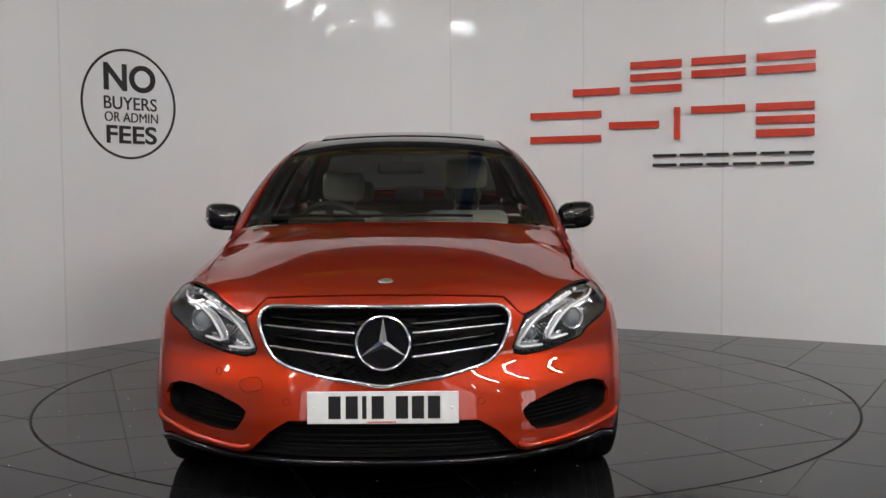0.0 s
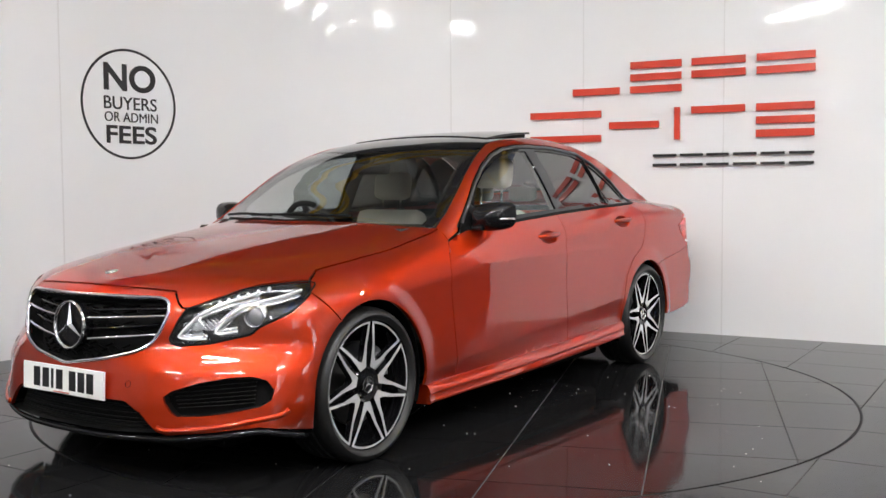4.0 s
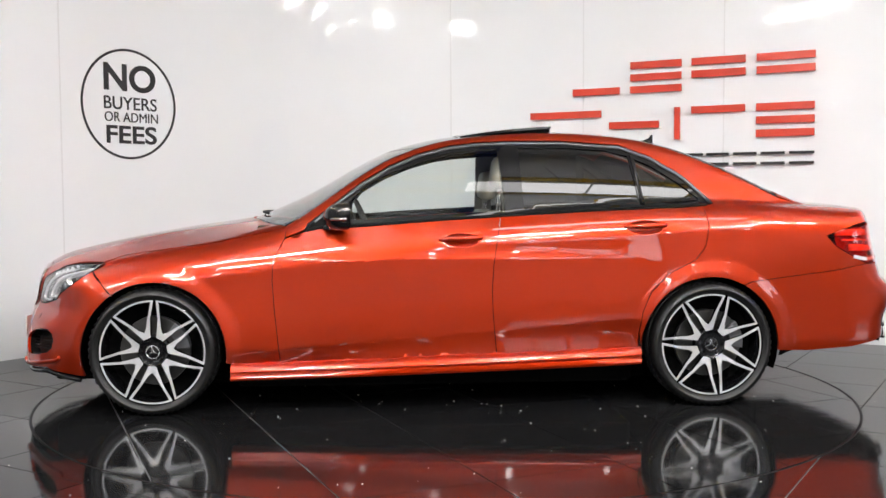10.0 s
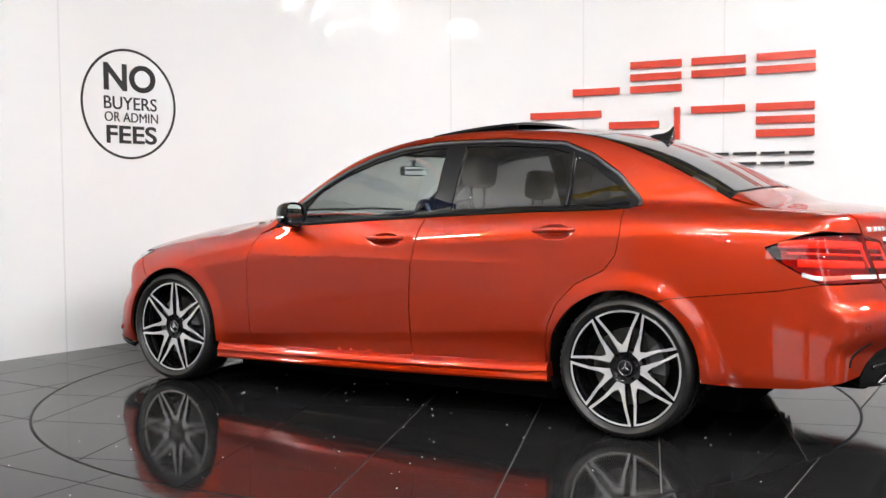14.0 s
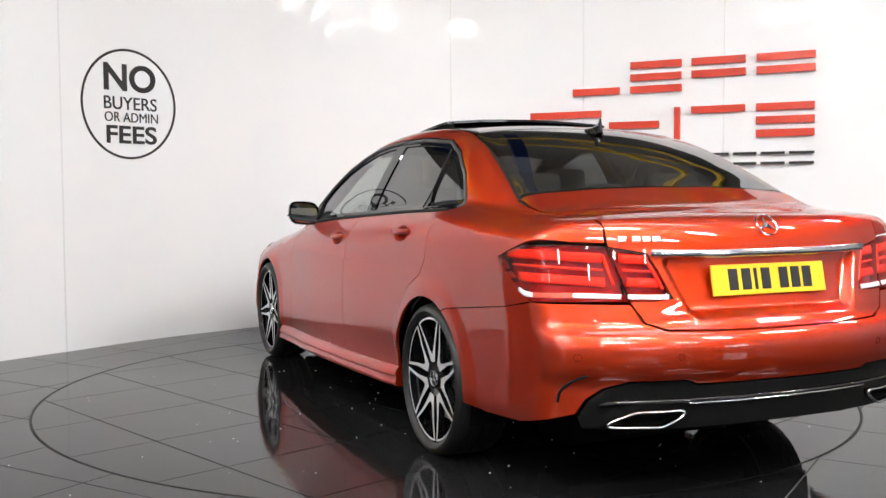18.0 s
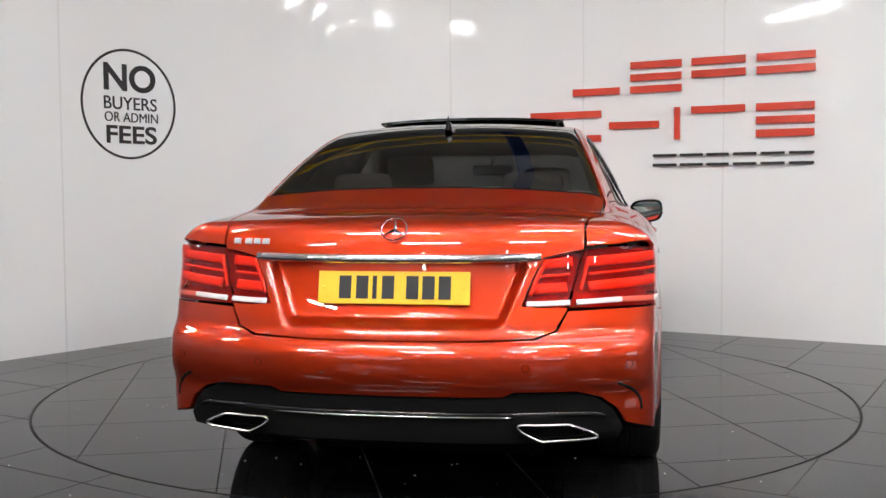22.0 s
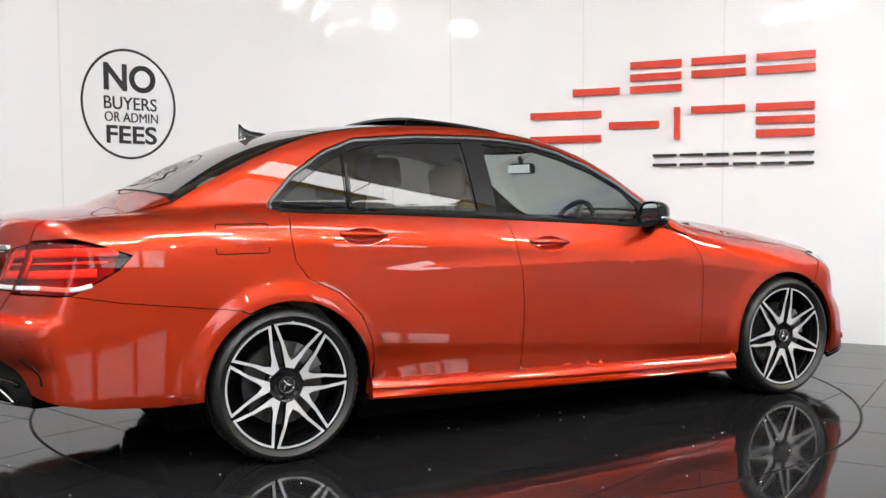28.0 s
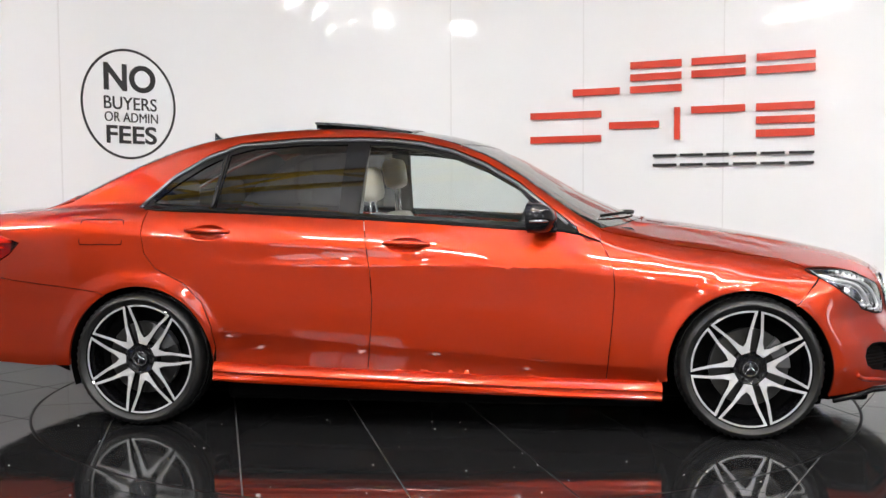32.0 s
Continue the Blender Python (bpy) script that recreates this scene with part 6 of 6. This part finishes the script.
def build_signs():
    s0, z0 = wall_s(-2.372), 1.797
    sign = empty("round_sign")
    tagged(sign, "round black-ringed notice lettered no buyers or admin fees", "sign")
    bm = bmesh.new()
    lathe(bm, [(0.394, 0.0), (0.394, 0.003), (0.412, 0.003), (0.412, 0.0)], 96, "z")
    part("ring", bent(bm, s0, z0, 0.001), SIGN_BLACK, sign)
    for text, w, h, u, v, bold in (("NO", 0.452, 0.205, 0.012, 0.196, 0.026), ("BUYERS", 0.462, 0.096, 0.014, 0.006, 0.006), ("OR ADMIN", 0.466, 0.072, 0.020, -0.098, 0.0), ("FEES", 0.44, 0.135, 0.020, -0.228, 0.020)):
        bm = letters(text, w, h, bold)
        for p in bm.verts:
            p.co.x, p.co.y = p.co.x + u, p.co.y + v
        part("lettering", bent(bm, s0, z0, 0.003), SIGN_BLACK, sign)
    sign = empty("wall_sign")
    tagged(sign, "raised red and black sign bars on the white wall", "sign")
    red_cells = ((2.16, 1.911, [(1.076, 1.432, "l"), (1.511, 1.874, "tml"), (1.945, 2.306, "tm"), (2.379, 2.747, "tm")]),
                 (1.786, 1.532, [(0.74, 1.293, "tl"), (1.356, 1.719, "m"), (1.827, 1.866, "v"), (1.945, 2.306, "t"), (2.379, 2.747, "tml")]))
    rows = [(top, low, 0.056, cells, SIGN_RED) for top, low, cells in red_cells]
    rows.append((1.420, 1.324, 0.020, [(a, b, "tl") for a, b in ((1.679, 1.843), (1.87, 2.026), (2.053, 2.201), (2.231, 2.383), (2.412, 2.564), (2.592, 2.747))], SIGN_BLACK))
    for top, low, thick, cells, mat in rows:
        mid = (top + low) / 2
        bars = {"t": (top - thick, top), "m": (mid - thick / 2, mid + thick / 2), "l": (low, low + thick), "v": (low, top)}
        for a, b, kinds in cells:
            sa, sb = wall_s(a), wall_s(b)
            for z0, z1 in (bars[k] for k in kinds):
                bm = bmesh.new()
                n = 6
                for i in range(n):
                    u0, u1 = (sb - sa) * i / n, (sb - sa) * (i + 1) / n
                    if i == 0:
                        edge = [bm.verts.new((u0, y, z)) for y, z in ((0, 0), (0, 0.02), (z1 - z0, 0.02), (z1 - z0, 0))]
                        bm.faces.new(edge)
                    nxt = [bm.verts.new((u1, y, z)) for y, z in ((0, 0), (0, 0.02), (z1 - z0, 0.02), (z1 - z0, 0))]
                    for k in range(4):
                        bm.faces.new((edge[k], nxt[k], nxt[(k + 1) % 4], edge[(k + 1) % 4]))
                    edge = nxt
                bm.faces.new(edge[::-1])
                bmesh.ops.recalc_face_normals(bm, faces=bm.faces)
                part("sign_bar", bent(bm, sa, z0, 0.012), mat, sign)

# ---- the hall round the display ----
def build_hall():
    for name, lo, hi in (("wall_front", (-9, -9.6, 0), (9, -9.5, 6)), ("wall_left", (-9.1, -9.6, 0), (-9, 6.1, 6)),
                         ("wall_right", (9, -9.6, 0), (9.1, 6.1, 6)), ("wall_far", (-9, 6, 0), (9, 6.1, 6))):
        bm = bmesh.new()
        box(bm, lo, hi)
        # Left and right walls take the paler colour as added fill light.
        tagged(part(name, bm, HALL_FILL if name in ("wall_left", "wall_right") else HALL_WALL), "plain grey hall wall", "wall", kind="structure")
    bm = bmesh.new()
    box(bm, (-9.1, -9.6, 6), (9.1, 6.1, 6.1))
    tagged(part("ceiling", bm, HALL_ROOF), "dark corrugated hall roof", "ceiling", kind="structure")
    for y in (-6.5, -3.0, 0.5, 4.0):
        truss = empty("roof_truss")
        tagged(truss, "yellow-painted steel lattice roof truss", "truss", group="roof trusses")
        for z in (4.7, 5.6):
            bm = bmesh.new()
            box(bm, (-9.0, y - 0.06, z - 0.06), (9.0, y + 0.06, z + 0.06), 0.01)
            part("chord", bm, TRUSS_YELLOW, truss)
        for k in range(14):
            x = -8.6 + 1.25 * k
            bm = bmesh.new()
            up = k % 2 == 0
            tube(bm, [(x, y, 4.7 if up else 5.6), (x + 1.25, y, 5.6 if up else 4.7)], 0.045, 6)
            part("lattice_bar", bm, TRUSS_YELLOW, truss)
    for x in (-4.5, 0.8, 5.5):
        bm = bmesh.new()
        box(bm, (x - 0.11, -9.5, 4.95), (x + 0.11, 6.0, 5.2), 0.01)
        tagged(part("roof_beam", bm, BEAM_BLUE), "blue-painted steel roof beam", "beam", group="roof beams")
    spots = [(x, y) for y in (-7.8, -5.0) for x in (-5.1, -1.7, 1.7, 5.1) if (x, y) != (-5.1, -5.0)] + [(5.9, -2.8), (5.9, 0.2), (-5.9, -2.8), (-5.9, 0.2)]
    for x, y in spots:
        lamp = empty("strip_light")
        tagged(lamp, "slim white strip light hung from the hall roof, lit", "ceiling light", group="strip lights")
        bm = bmesh.new()
        box(bm, (x - 0.80, y - 0.012, 4.50), (x + 0.80, y + 0.012, 4.53), 0.004)
        part("housing", bm, PLATE_WHITE, lamp)
        for d in (-0.55, 0.55):
            bm = bmesh.new()
            tube(bm, [(x + d, y, 4.53), (x + d, y, 6.0)], 0.008, 6)
            part("hanger_rod", bm, SATIN, lamp)
        bm = bmesh.new()
        box(bm, (x - 0.77, y - 0.04, 4.465), (x + 0.77, y + 0.04, 4.50), 0.004)
        part("tube_panel", bm, TUBE, lamp, "glowing white diffuser")
    for x in (1.30, 2.68):
        lamp = empty("light_box")
        tagged(lamp, "broad flat light box hung from the hall roof, lit", "ceiling light", group="light boxes")
        bm = bmesh.new()
        box(bm, (x - 0.68, -2.87, 4.50), (x + 0.68, -2.47, 4.58), 0.01)
        part("housing", bm, PLATE_WHITE, lamp)
        bm = bmesh.new()
        box(bm, (x - 0.67, -2.85, 4.48), (x + 0.67, -2.49, 4.50), 0.003)
        part("diffuser_panel", bm, LIGHT_BOX, lamp, "glowing white diffuser")
        for d in (-0.45, 0.45):
            bm = bmesh.new()
            tube(bm, [(x + d, -2.65, 4.57), (x + d, -2.65, 6.0)], 0.008, 6)
            part("hanger_rod", bm, SATIN, lamp)
    for x, z in ((-5.6, 3.0), (-3.7, 2.6), (-2.4, 3.2), (-0.6, 2.7), (0.9, 3.3), (2.3, 2.8), (4.2, 3.1), (6.2, 2.7)):
        lamp = empty("wall_lamp")
        tagged(lamp, "small upright lamp on the grey hall wall, lit", "wall light", group="wall lamps")
        bm = bmesh.new()
        box(bm, (x - 0.06, -9.5, z - 0.26), (x + 0.06, -9.44, z + 0.26), 0.01)
        part("backplate", bm, SATIN, lamp)
        bm = bmesh.new()
        box(bm, (x - 0.045, -9.44, z - 0.24), (x + 0.045, -9.40, z + 0.24), 0.01)
        part("glass", bm, SPOT, lamp, "glowing white glass")

    hall_window(Matrix.Translation((9.0, -9.3, 1.0)), PANE_LIT)
    for x in (-4.6, 2.2):
        hall_window(Matrix.Translation((x, -9.5, 0.75)) @ pose(0, 0, 0, 0, 0, -90), PANE_DIM)


def hall_window(m, glass):
    """Six panes in a steel frame, spanning +y and +z from m's origin, facing -x."""
    window = empty("hall_window")
    tagged(window, "steel-framed hall window of six bright daylit panes", "window", group="hall windows")
    for i in range(3):
        for j in range(2):
            a, b = i * 0.62, j * 0.78
            bm = bmesh.new()
            box(bm, (-0.02, a + 0.03, b + 0.03), (0.0, a + 0.59, b + 0.75), 0.003, m)
            part("pane", bm, glass, window, "bright daylit pane")
    for i in range(4):
        bm = bmesh.new()
        box(bm, (-0.05, i * 0.62 - 0.03, 0), (0.0, i * 0.62 + 0.03, 1.56), 0.004, m)
        part("mullion", bm, SATIN, window)
    for j in range(3):
        bm = bmesh.new()
        box(bm, (-0.045, -0.03, j * 0.78 - 0.03), (0.0, 1.89, j * 0.78 + 0.03), 0.004, m)
        part("transom", bm, SATIN, window)


build_wall()
build_signs()
build_floor()
TABLE = build_turntable()
CAR = build_car()
build_hall()


# ---- movement ----
TURN = [(0, -89.48), (0.1, -89.6), (0.5, -93.06), (1, -97.62), (2, -106.62), (3, -115.4), (4, -124.18), (5, -132.86), (6, -141.5), (7, -150.11), (8, -158.78), (9, -167.5),
        (10, -176.28), (11, -185.06), (12, -193.86), (13, -202.65), (14, -211.45), (15, -220.28), (16, -229.08), (17, -237.75), (18, -246.29), (19, -254.5),
        (20, -262.24), (21, -270.83), (22, -279.69), (23, -288.07), (24, -296.7), (25, -305.53), (26, -314.28), (27, -323.01), (28, -331.81), (29, -340.69),
        (30, -349.55), (31, -358.38), (32, -367.23)]
CAR_AT = (0.086, -0.236)


def motions():
    walk(TABLE, [(t, pose(0, 0, 0, 0, 0, a)) for t, a in TURN])
    walk(CAR, [(t, pose(0, 0, 0, 0, 0, a) @ pose(*CAR_AT, 0)) for t, a in TURN])


motions()
